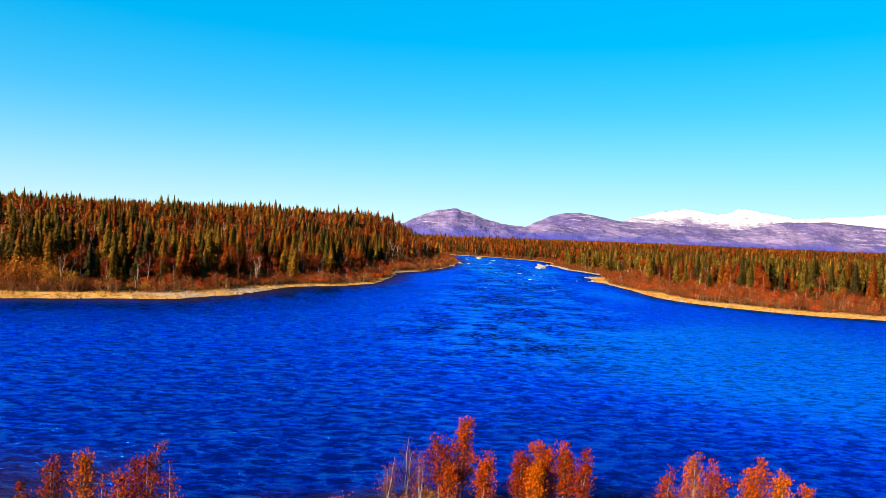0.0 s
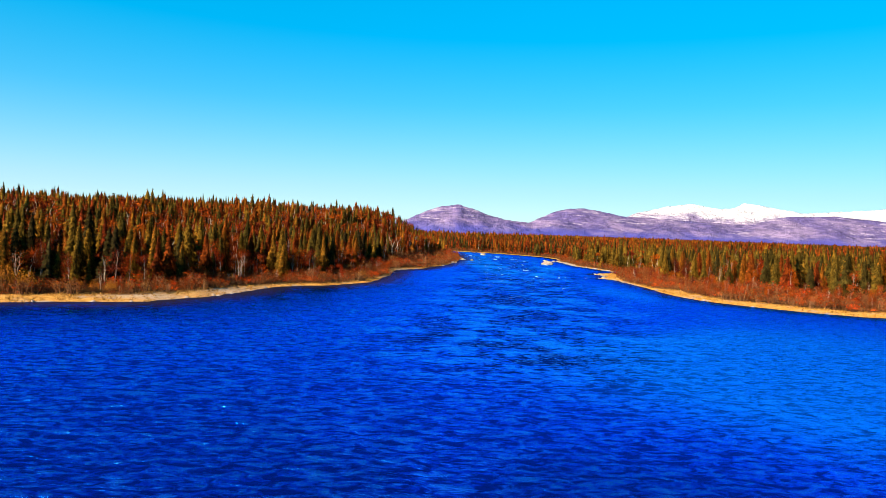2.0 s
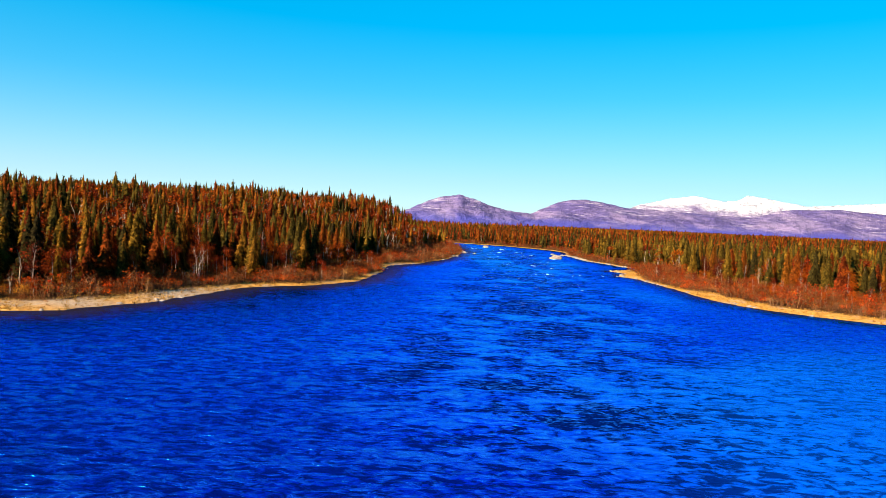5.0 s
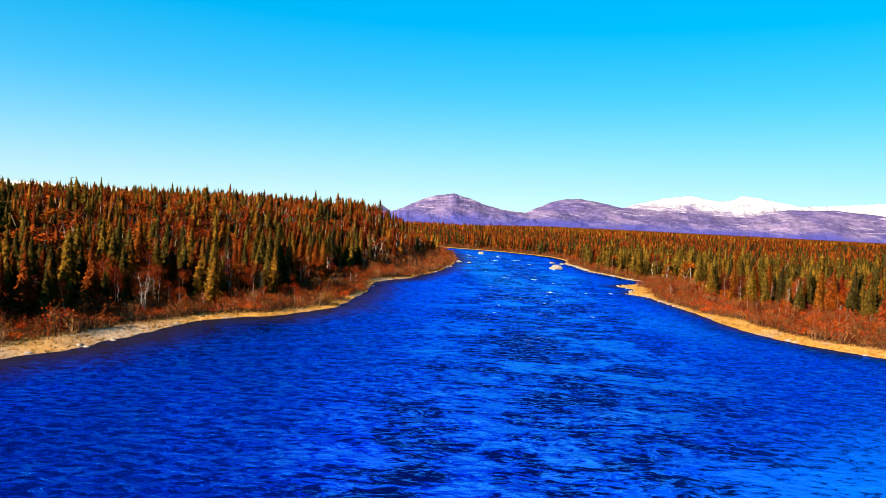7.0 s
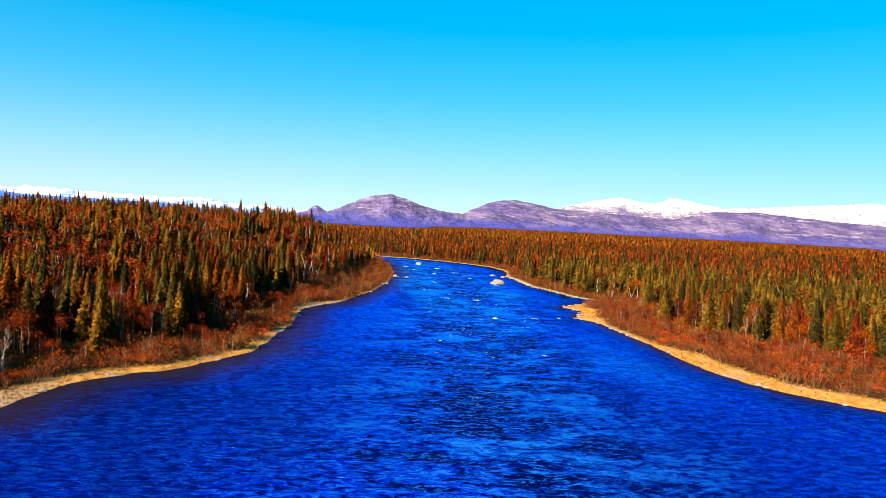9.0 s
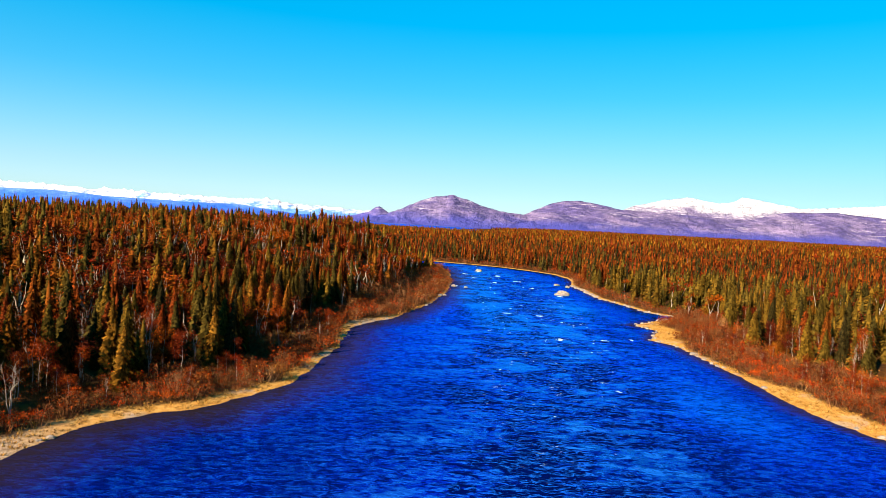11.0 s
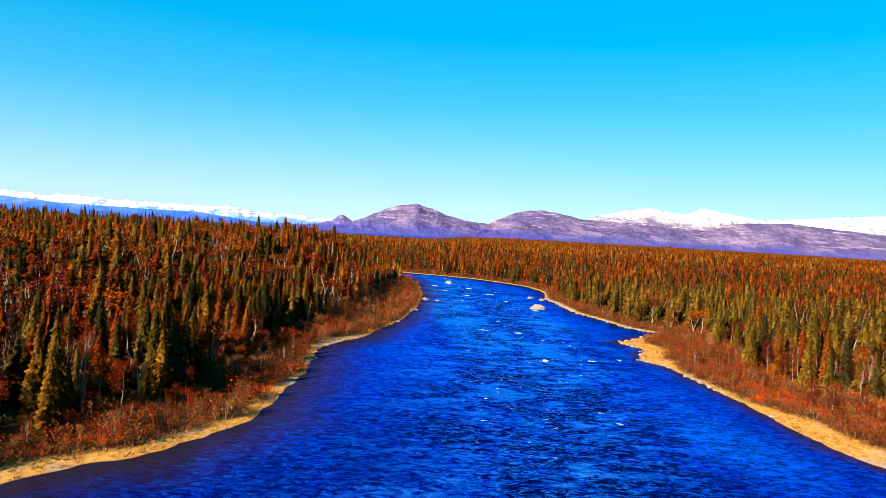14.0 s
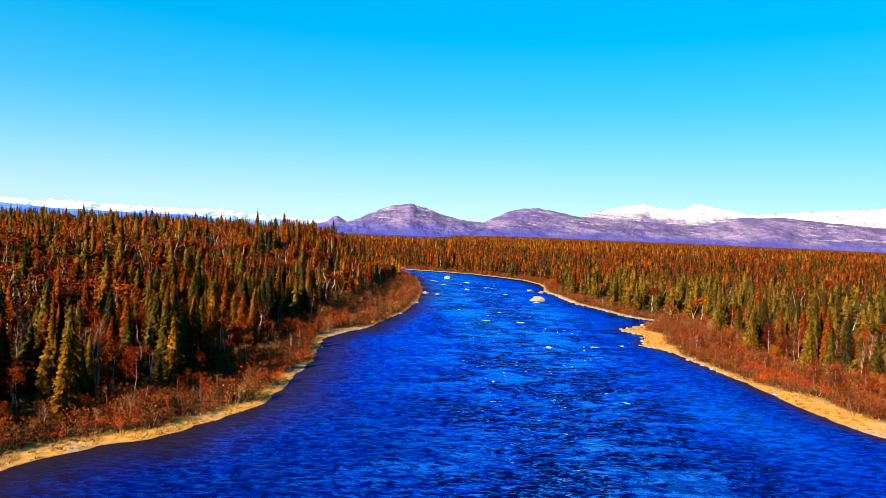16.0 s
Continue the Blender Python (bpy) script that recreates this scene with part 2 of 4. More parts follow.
def fell_material(name, heath, scree, foot, snow_from, snow_to, patches=0.4, relief=0.65):
    """A far fell: dark birch wood at the foot, heath and scree above it, snow above a ragged line; blue distance haze
    is mixed into these colours.
    """
    m = Mat(name, 0.95, 0.05)
    z = m.node("ShaderNodeSeparateXYZ")
    m.t.links.new(m.place(), z.inputs[0])
    broad = m.noise(1.0, 6, 0.6, m.place((0.005, 0.003, 0.018)), 0.6)
    grain = m.noise(1.0, 8, 0.68, m.place((0.016, 0.006, 0.065)), 1.0)
    streak = m.noise(1.0, 6, 0.65, m.place((0.0035, 0.004, 0.055)), 0.7)
    c = m.mix(m.step(broad, 0.40, 0.62), heath, scree)
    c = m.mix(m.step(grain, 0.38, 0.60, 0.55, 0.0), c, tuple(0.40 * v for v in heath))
    lie = m.math("MULTIPLY", m.step(z.outputs[2], 40.0, 90.0), patches)
    c = m.mix(m.math("MULTIPLY", m.step(m.math("ADD", m.math("MULTIPLY", streak, 0.7), m.math("MULTIPLY", grain, 0.3)), 0.54, 0.62), lie), c, (0.46, 0.40, 0.46))
    # the wood's colour takes in the blue haze lying low on the slopes
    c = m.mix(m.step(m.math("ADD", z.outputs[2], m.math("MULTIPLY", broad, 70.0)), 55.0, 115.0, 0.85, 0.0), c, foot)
    line = m.math("ADD", z.outputs[2], m.math("MULTIPLY", m.math("SUBTRACT", m.math("ADD", m.math("MULTIPLY", broad, 0.6), m.math("MULTIPLY", grain, 0.4)), 0.5), 400.0))
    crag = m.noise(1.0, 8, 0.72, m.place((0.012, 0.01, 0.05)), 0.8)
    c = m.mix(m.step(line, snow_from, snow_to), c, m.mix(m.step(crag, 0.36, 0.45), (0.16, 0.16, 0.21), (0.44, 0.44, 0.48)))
    m.colour(c)
    m.bump(m.noise(1.0, 9, 0.7, m.place((0.016, 0.016, 0.016))), relief, 45.0)
    return m.m


GROUND, WATER = ground_material(), water_material()
BOULDER = rock_material("pale_granite", (0.20, 0.16, 0.135), (0.06, 0.045, 0.04))


# ---- plan of the river ----
LEFT = [(-600, 60), (-300, 105), (-180, 122), (-120, 131), (-88, 139), (-69, 148), (-58, 153), (-55, 159), (-50, 167), (-47, 178), (-44, 193),
        (-41, 201), (-32, 208), (-25, 218), (-21, 227), (-20, 238), (-19, 251), (-18, 263), (-19, 289), (-16, 300), (-9, 312), (-5, 328),
        (2, 355), (8, 396), (11, 445), (11, 500), (6, 555), (-35, 578), (-250, 595)]
RIGHT = [(-250, 660), (-60, 630), (8, 602), (29, 594), (48, 582), (64, 562), (77, 540), (81, 512), (80, 495), (74, 463), (75, 437), (75, 405), (80, 385), (84, 362), (92, 354),
         (80, 340), (68, 327), (73, 317), (65, 298), (70, 288), (70, 272), (71, 258), (71, 245), (71, 232), (72, 222), (74, 215), (77, 209), (81, 203),
         (86, 198), (93, 192), (104, 186), (120, 183), (170, 184), (320, 190), (600, 198)]
NEAR = [(600, 20), (120, 26), (60, 34), (34, 39), (20, 44), (9, 46), (-4, 44), (-14, 40), (-26, 38), (-60, 30), (-140, 15), (-600, -40)]
RIVER = np.array(LEFT + RIGHT + NEAR, float)


def shore_distance(x, y, ring=RIVER):
    """Metres from the waterline: positive on land, negative on the water."""
    x, y = np.asarray(x, float), np.asarray(y, float)
    best, inside = np.full(x.shape, 1e9), np.zeros(x.shape, bool)
    for (ax, ay), (bx, by) in zip(ring, np.roll(ring, -1, 0)):
        dx, dy = bx - ax, by - ay
        t = np.clip(((x - ax) * dx + (y - ay) * dy) / (dx * dx + dy * dy), 0, 1)
        best = np.minimum(best, np.hypot(x - ax - t * dx, y - ay - t * dy))
        cross = (ay > y) != (by > y)
        inside ^= cross & (x < ax + (y - ay) * dx / (dy if dy else 1e-9))
    return np.where(inside, -best, best) + 0.55 * wave(x, y, 4.0, 0.9) + 0.45 * wave(x, y, 1.7, 2.2)


def wave(x, y, size, seed=0.0):
    """Smooth unevenness between -1 and 1."""
    u, v = x / size + seed, y / size - 1.7 * seed
    return (np.sin(u * 1.7 + 1.3 * np.sin(v * 1.1 + seed)) + np.sin(v * 2.1 + 1.7 * np.sin(u * 0.9 + 2 * seed)) + np.sin((u + v) * 2.9 + seed * 3)) / 3


def smooth(v, a, b):
    t = np.clip((v - a) / (b - a), 0, 1)
    return t * t * (3 - 2 * t)


def beach_width(x, y):
    left = np.interp(y, [140, 180, 195, 225, 250, 268, 288, 298, 314, 320, 480, 520], [7.5, 6.5, 4, 2.6, 2.2, 0.8, 2.0, 4.0, 3.0, 0.4, 0.4, 1.2])
    right = np.interp(y, [176, 240, 255, 288, 296, 335, 350, 440, 470, 600], [6.0, 6.5, 1.8, 1.4, 6.5, 6.5, 2.0, 2.0, 1.6, 2.0])
    side = x < np.interp(y, [140, 250, 400, 540, 590], [-20, 20, 40, 40, -300])
    return np.where(y < 100, 3.0, np.where(side, left, right))


def on_left(x, y):
    return (x < np.interp(y, [130, 250, 400, 500, 560, 590], [0, 20, 40, 40, 25, -30])) & (y < 600 + 0 * x)


def height(x, y, d=None):
    """The lie of the land; the water stands at 0."""
    x, y = np.asarray(x, float), np.asarray(y, float)
    d = shore_distance(x, y) if d is None else d
    d = d + 0.8 * wave(x, y, 6.0, 0.4) * np.clip(d / 3, 0, 1)
    bank = np.where(d < 0, np.maximum(0.22 * d, -3.0), 0.10 * np.clip(d, 0, 6) + 0.07 * np.clip(d - 6, 0, 18))
    left = on_left(x, y)
    hill = np.where(left, np.interp(y, [150, 250, 350, 450], [9.5, 11.5, 15.5, 18.5]) * smooth(d, 9, np.interp(y, [250, 420], [110, 58])) - 8.0 * smooth(d, 190, 480), 7.5 * smooth(d, 25, 420) + 5.0 * smooth(x, 250, 1600))
    hill = np.where(y < 100, 0.5 * smooth(d, 4, 40), hill)
    rough = 0.25 * wave(x, y, 4.0, 1.1) * smooth(d, 3, 12) + 1.2 * wave(x, y, 45.0, 2.3) * smooth(d, 25, 120)
    low = smooth(y, 700, 1700) * (1 - smooth(x, 0, 550))
    hill = hill * (1 - 0.9 * low)
    lake = smooth(y, 2150, 2400) * (1 - smooth(x, -100, 500))
    return (bank + hill + rough) * (1 - lake) - 3.0 * lake


# ---- mesh helpers ----
def mesh_of(name, verts, faces, mats, index=None, values=()):
    """A mesh from arrays: faces of one size; values: (name, one number a vertex)."""
    verts, faces = np.asarray(verts, np.float32), np.asarray(faces, np.int32)
    me = bpy.data.meshes.new(name)
    k = faces.shape[1]
    me.vertices.add(len(verts))
    me.vertices.foreach_set("co", verts.ravel())
    me.loops.add(faces.size)
    me.loops.foreach_set("vertex_index", faces.ravel())
    me.polygons.add(len(faces))
    me.polygons.foreach_set("loop_start", np.arange(0, faces.size, k, dtype=np.int32))
    for m in mats:
        me.materials.append(m)
    if index is not None:
        me.polygons.foreach_set("material_index", np.asarray(index, np.int32))
    me.update(calc_edges=True)
    for key, v in values:
        me.attributes.new(key, "FLOAT", "POINT").data.foreach_set("value", np.asarray(v, np.float32))
    return me


def part(name, shape, material, parent, label=""):
    """One mesh object, from (verts, faces), under a thing or a part."""
    ob = new(name, mesh_of(name, *shape, [material]))
    ob.parent = parent
    return tagged(ob, label) if label else ob


def grid(xs, ys):
    X, Y = np.meshgrid(xs, ys)
    n, m = len(ys), len(xs)
    i = np.arange(n * m).reshape(n, m)
    return X.ravel(), Y.ravel(), np.stack([i[:-1, :-1], i[:-1, 1:], i[1:, 1:], i[1:, :-1]], -1).reshape(-1, 4)


def spread(near, far, n):
    """Distances that widen from near to far."""
    return near * (far / near) ** (np.arange(1, n + 1) / n)


def shade(me, flat=False):
    me.polygons.foreach_set("use_smooth", np.full(len(me.polygons), not flat))


# ---- ground and water ----
xs = np.concatenate([-110 - spread(4, 6000, 44)[::-1], np.arange(-110, 141, 1.5), 140 + spread(4, 6000, 44)])
ys = np.concatenate([-30 - spread(5, 800, 10)[::-1], np.arange(-30, 60, 3.0), np.arange(60, 136, 6.0), np.arange(136, 345, 1.6), np.arange(345, 640, 3.0), 640 + spread(4, 4300, 60)])
X, Y, quads = grid(xs, ys)
D = shore_distance(X, Y)
gravel = np.zeros_like(X)
for fx, fy, rx, ry in ((-14, 302, 8, 9), (-50, 182, 7, 14), (-62, 160, 12, 5), (71, 332, 5, 4)):
    gravel = np.maximum(gravel, 1.2 * np.exp(-(((X - fx) / rx) ** 2 + ((Y - fy) / ry) ** 2)))
ground = new("ground", mesh_of("ground", np.stack([X, Y, height(X, Y, D)], 1), quads, [GROUND], values=[("shore", D), ("beach", beach_width(X, Y)), ("gravel", np.clip(gravel, 0, 1))]))
shade(ground.data)
tagged(ground, "gravelly river bank and brown autumn heath under the forest", "ground", kind="structure")

FOAM = [(29, 527, 3.0, 1.6), (28, 339, 5.0, 1.0), (39, 336, 3.6, 1.3), (38, 290, 2.8, 1.6), (51, 293, 3.0, 1.1), (32, 248, 1.0, 0.7), (59, 296, 2.4, 0.7),
        (18, 248, 1.2, 0.7), (36, 362, 2.2, 1.0), (44, 398, 1.6, 1.0), (33, 455, 4.0, 1.5), (46, 470, 6.0, 1.3), (24, 480, 4.0, 1.4), (20, 505, 5, 1.5), (38, 500, 5, 1.4), (58, 405, 4.0, 1.2), (13, 428, 1.6, 1.6), (31, 352, 1.6, 1.2), (47, 318, 1.4, 0.9), (26, 300, 1.2, 0.8), (43, 274, 1.3, 0.8), (30, 275, 1.0, 0.7), (41, 352, 1.8, 1.0), (22, 366, 1.4, 0.9), (50, 437, 3, 1.2), (29, 430, 2.6, 1.1), (41, 520, 4, 1.3)]
xs = np.concatenate([-62 - spread(1.2, 6000, 60)[::-1], np.arange(-62, 100, 1.25), 100 + spread(1.2, 6000, 60)])
ys = np.concatenate([-30 - spread(8, 300, 6)[::-1], np.arange(-30, 30, 4.0), np.arange(30, 330, 1.2), np.arange(330, 640, 1.4), 640 + spread(5, 4300, 40)])
X, Y, quads = grid(xs, ys)
mid = np.interp(Y, [100, 130, 180, 240, 300, 360, 450, 520, 560], [12, 15, 20, 28, 34, 38, 38, 36, 20])
rapid = np.exp(-((X - mid) / np.interp(Y, [100, 130, 300, 500], [17, 21, 22, 26])) ** 2) * smooth(Y, 75, 125) * (1 - smooth(Y, 570, 640)) * (1 + 0.5 * smooth(Y, 180, 300))
foam = np.zeros_like(X)
for fx, fy, rx, ry in FOAM:
    foam = np.maximum(foam, 1.1 * np.exp(-(((X - fx) / (0.72 * rx)) ** 2 + ((Y - fy) / (2.0 * ry)) ** 2)))
swell = np.array([noise.fractal(Vector((px * 0.21, py * 0.42, 0.0)), 0.9, 2.0, 3) for px, py in zip(X, Y)])
rise = 0.14 * swell * (0.8 + 0.9 * rapid) * np.clip(-shore_distance(X, Y) / 6, 0, 1) * (Y < 640) * (np.abs(X) < 150)
# painted tone by place: above zero pale sky sheen, below zero darker water
sheen = np.zeros_like(X)
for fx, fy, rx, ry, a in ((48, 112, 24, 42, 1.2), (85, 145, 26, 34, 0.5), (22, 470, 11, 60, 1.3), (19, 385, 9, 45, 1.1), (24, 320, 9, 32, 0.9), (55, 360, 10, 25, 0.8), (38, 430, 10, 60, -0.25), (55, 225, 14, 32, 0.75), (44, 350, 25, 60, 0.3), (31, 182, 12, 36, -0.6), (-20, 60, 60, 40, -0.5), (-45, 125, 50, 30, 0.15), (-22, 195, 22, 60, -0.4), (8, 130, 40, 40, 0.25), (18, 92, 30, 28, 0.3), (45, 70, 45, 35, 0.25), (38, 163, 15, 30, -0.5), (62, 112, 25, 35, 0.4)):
    sheen += a * np.exp(-(((X - fx) / rx) ** 2 + ((Y - fy) / ry) ** 2))
sheen += 1.2 * (Y > 640)
SD = -shore_distance(X, Y)
# bank margin, wider on the left to hold the painted forest reflection
shallow_shade = 1 - smooth(SD, 0.5, np.where(X < np.interp(Y, [140, 250, 400, 520], [-20, 20, 40, 40]), 16.0, 5.0) + 2.5 * wave(X, Y, 9.0, 0.6))
shallow_shade = np.where(SD > 0, shallow_shade, 1.0) * (Y < 640)
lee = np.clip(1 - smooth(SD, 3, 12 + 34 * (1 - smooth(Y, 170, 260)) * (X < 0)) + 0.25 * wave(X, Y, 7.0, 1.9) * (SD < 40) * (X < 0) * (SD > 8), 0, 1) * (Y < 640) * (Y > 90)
river = new("water", mesh_of("water", np.stack([X, Y, rise], 1), quads, [WATER], values=[("rapid", rapid), ("shoal", smooth(Y, 170, 260)), ("foam", foam), ("sheen", sheen), ("shallow_shade", shallow_shade), ("lee", lee)]))
shade(river.data)
tagged(river, "deep blue rippled river with white rapids", "water", kind="structure")


# ---- far fells ----
def fell(name, label, material, Y0, crest, depth, rough, seed, back=250.0, jag=0.0):
    """A far ridge: the crest line at the distance Y0, falling to its foot towards the river and away behind."""
    crest = np.array(crest, float)
    n, k = 190, 30
    us = np.linspace(crest[0, 0], crest[-1, 0], n)
    top = np.interp(us, crest[:, 0], crest[:, 1])
    top = np.convolve(np.pad(top, 2, "edge"), [0.1, 0.2, 0.4, 0.2, 0.1], "valid")
    vs = np.concatenate([np.linspace(0, 1, k), 1 + np.linspace(0.1, 1, 6)])
    verts = []
    for v in vs:
        for u, t in zip(us, top):
            y = Y0 - depth * (1 - v) if v <= 1 else Y0 + back * (v - 1)
            lift = v ** 1.25 if v <= 1 else 1 - 0.6 * (v - 1)
            a = noise.fractal(Vector((u / 260 + seed, y / 420, seed)), 0.9, 2.1, 5)
            c = noise.fractal(Vector((u / 70 - seed, y / 110, seed)), 0.9, 2.1, 4)
            z = t * lift + rough * (a + 0.35 * c) * (math.sin(math.pi * min(v, 1)) + 0.16 * min(v, 1))
            z += jag * min(v, 1) * abs(noise.fractal(Vector((u / 45 + seed, 0.3, seed)), 0.8, 2.2, 5))
            verts.append((u * y / Y0, y, max(z, -4 if v > 0.02 else -6)))
    m = len(us)
    i = np.arange(len(vs) * m).reshape(len(vs), m)
    quads = np.stack([i[:-1, :-1], i[:-1, 1:], i[1:, 1:], i[1:, :-1]], -1).reshape(-1, 4)
    ob = new(name, mesh_of(name, verts, quads, [material]))
    shade(ob.data)
    return tagged(ob, label, "mountain", kind="structure")


# heath, scree and foot colours all carry a blue-violet distance haze
PURPLE = fell_material("hazy_purple_fell", (0.075, 0.058, 0.170), (0.165, 0.125, 0.240), (0.040, 0.044, 0.240), 330, 420, 0.42)
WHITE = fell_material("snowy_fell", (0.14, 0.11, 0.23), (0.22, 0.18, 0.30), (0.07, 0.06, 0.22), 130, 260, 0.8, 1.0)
# haze-blue hills, whose deeper blue foot doubles as the lake strip
BLUE = fell_material("hazy_blue_fell", (0.060, 0.155, 0.50), (0.10, 0.20, 0.56), (0.010, 0.070, 0.42), 400, 500, 0.0)
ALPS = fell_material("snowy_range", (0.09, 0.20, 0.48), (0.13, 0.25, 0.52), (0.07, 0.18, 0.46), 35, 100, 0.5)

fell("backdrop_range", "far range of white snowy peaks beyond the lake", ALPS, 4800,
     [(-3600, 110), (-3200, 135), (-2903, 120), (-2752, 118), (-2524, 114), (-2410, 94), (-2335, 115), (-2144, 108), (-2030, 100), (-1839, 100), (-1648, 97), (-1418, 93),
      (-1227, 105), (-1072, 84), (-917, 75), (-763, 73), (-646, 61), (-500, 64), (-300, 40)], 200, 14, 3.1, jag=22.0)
fell("backdrop_blue_hills", "long wooded hills in painted blue haze on the far lake shore", BLUE, 4500,
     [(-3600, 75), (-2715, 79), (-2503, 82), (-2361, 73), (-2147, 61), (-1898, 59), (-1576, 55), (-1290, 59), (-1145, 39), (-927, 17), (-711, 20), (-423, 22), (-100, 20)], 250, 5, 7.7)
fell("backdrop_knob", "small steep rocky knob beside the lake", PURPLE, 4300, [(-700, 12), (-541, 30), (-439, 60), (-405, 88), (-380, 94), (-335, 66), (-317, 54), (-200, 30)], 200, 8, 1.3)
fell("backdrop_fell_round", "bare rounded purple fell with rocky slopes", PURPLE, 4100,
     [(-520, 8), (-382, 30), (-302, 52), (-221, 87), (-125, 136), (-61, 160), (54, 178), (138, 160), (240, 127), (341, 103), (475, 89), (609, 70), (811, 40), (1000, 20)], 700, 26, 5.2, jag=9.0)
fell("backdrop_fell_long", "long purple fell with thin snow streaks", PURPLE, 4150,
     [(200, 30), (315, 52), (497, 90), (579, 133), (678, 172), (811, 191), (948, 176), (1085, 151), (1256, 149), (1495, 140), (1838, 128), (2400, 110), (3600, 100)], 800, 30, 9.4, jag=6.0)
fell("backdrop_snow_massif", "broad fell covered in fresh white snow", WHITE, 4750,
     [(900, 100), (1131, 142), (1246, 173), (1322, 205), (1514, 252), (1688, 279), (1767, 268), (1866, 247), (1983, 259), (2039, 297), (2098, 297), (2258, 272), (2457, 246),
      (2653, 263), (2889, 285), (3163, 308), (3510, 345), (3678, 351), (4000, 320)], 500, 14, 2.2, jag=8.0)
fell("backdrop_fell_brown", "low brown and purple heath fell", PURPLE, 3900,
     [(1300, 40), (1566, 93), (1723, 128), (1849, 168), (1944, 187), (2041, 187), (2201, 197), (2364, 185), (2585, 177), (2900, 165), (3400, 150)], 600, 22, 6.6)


# ---- plants: shapes ----
def tube(points, radii, sides=5):
    """A bent tapering stem: (verts, quads as pairs of triangles)."""
    verts, tris = [], []
    for (x, y, z), r in zip(points, radii):
        for k in range(sides):
            a = 2 * math.pi * k / sides
            verts.append((x + r * math.cos(a), y + r * math.sin(a), z))
    for i in range(len(points) - 1):
        for k in range(sides):
            a, b = i * sides + k, i * sides + (k + 1) % sides
            tris += [(a, b, b + sides), (a, b + sides, a + sides)]
    return verts, tris


def join(*shapes):
    verts, tris = [], []
    for v, t in shapes:
        n = len(verts)
        verts += list(v)
        tris += [tuple(i + n for i in f) for f in t]
    return verts, tris


def spruce_crown(rnd, H=1.0, R=0.13, whorls=18, arms=8, base=0.06, slim=0.75, fine=1.0):
    """Ragged overlapping skirts, with drooping sprays in whorls on them; H and R in metres."""
    verts, tris = [], []
    lean = [rnd.uniform(-0.02, 0.02) * H for _ in range(2)]
    gap = [rnd.uniform(0.75, 1.12) for _ in range(6)]
    tiers, sides = (8, 9) if whorls > 30 else (6, 7) if whorls > 10 else (4, 5)
    for k in range(tiers):
        f = k / tiers
        r = (0.52 * R * (1 - f) ** slim + 0.010 * H) * gap[int(f * 5.99)]
        z0, turn, n = (base + (1 - base) * f) * H, rnd.uniform(0, 6.28), len(verts)
        for j in range(sides):
            a, q = turn + 2 * math.pi * j / sides, r * rnd.uniform(0.65, 1.15)
            verts.append((lean[0] * f + q * math.cos(a), lean[1] * f + q * math.sin(a), z0 + rnd.uniform(-0.03, 0.03) * H))
        verts.append((lean[0] * f, lean[1] * f, min(z0 + 0.36 * H, 0.99 * H)))
        tris += [(n + j, n + (j + 1) % sides, n + sides) for j in range(sides)]
    for w in range(whorls):
        f = (w + rnd.uniform(-0.8, 0.8)) / whorls
        f = min(max(f, 0), 0.97)
        z0 = (base + (1 - base) * f) * H
        r0 = R * (1 - f) ** slim * gap[int(f * 5.99)] + 0.012 * H
        turn = rnd.uniform(0, 6.28)
        count = max(4, round(arms * (0.6 + 0.5 * (1 - f))))
        for k in range(count):
            a = turn + 2 * math.pi * (k + rnd.uniform(-0.3, 0.3)) / count
            r = r0 * rnd.uniform(0.55, 1.18)
            z0 += rnd.uniform(-0.5, 0.5) * H / whorls
            drop = r * rnd.uniform(0.25, 1.0)
            wide = r * rnd.uniform(0.16, 0.34) * fine + 0.006 * H
            c, s = math.cos(a), math.sin(a)
            ox, oy = lean[0] * f, lean[1] * f
            near = rnd.uniform(0.05, 0.55)
            n, tip = len(verts), rnd.uniform(-0.12, 0.12) * r
            verts += [(ox + near * r * c, oy + near * r * s, z0 + 0.3 * r * (1 - near) - near * drop),
                      (ox + 0.8 * r * c - wide * s, oy + 0.8 * r * s + wide * c, z0 - drop + tip),
                      (ox + r * c + 0.7 * wide * s, oy + r * s - 0.7 * wide * c, z0 - 0.8 * drop - tip)]
            tris.append((n, n + 1, n + 2))
    n = len(verts)
    t = 0.012 * H
    verts += [(lean[0] - t, lean[1], 0.93 * H), (lean[0] + t, lean[1], 0.93 * H), (lean[0], lean[1], 1.02 * H), (lean[0], lean[1] - t, 0.93 * H), (lean[0], lean[1] + t, 0.93 * H)]
    tris += [(n, n + 1, n + 2), (n + 3, n + 4, n + 2)]
    return verts, tris


def leaf_cloud(rnd, spots, count, size, wide):
    """Small leaf sprays scattered about the spots."""
    verts, tris = [], []
    for _ in range(count):
        cx, cy, cz = rnd.choice(spots)
        c = Vector((cx + rnd.gauss(0, wide), cy + rnd.gauss(0, wide), cz + rnd.gauss(0, wide * 0.8)))
        e = Euler((rnd.uniform(0, 6.28), rnd.uniform(0, 6.28), rnd.uniform(0, 6.28))).to_matrix()
        s = size * rnd.uniform(0.6, 1.35)
        n = len(verts)
        verts += [tuple(c + e @ Vector(q)) for q in ((-0.5 * s, -0.3 * s, 0), (0.6 * s, -0.1 * s, 0), (0.1 * s, 0.6 * s, 0.15 * s))]
        tris.append((n, n + 1, n + 2))
    return verts, tris


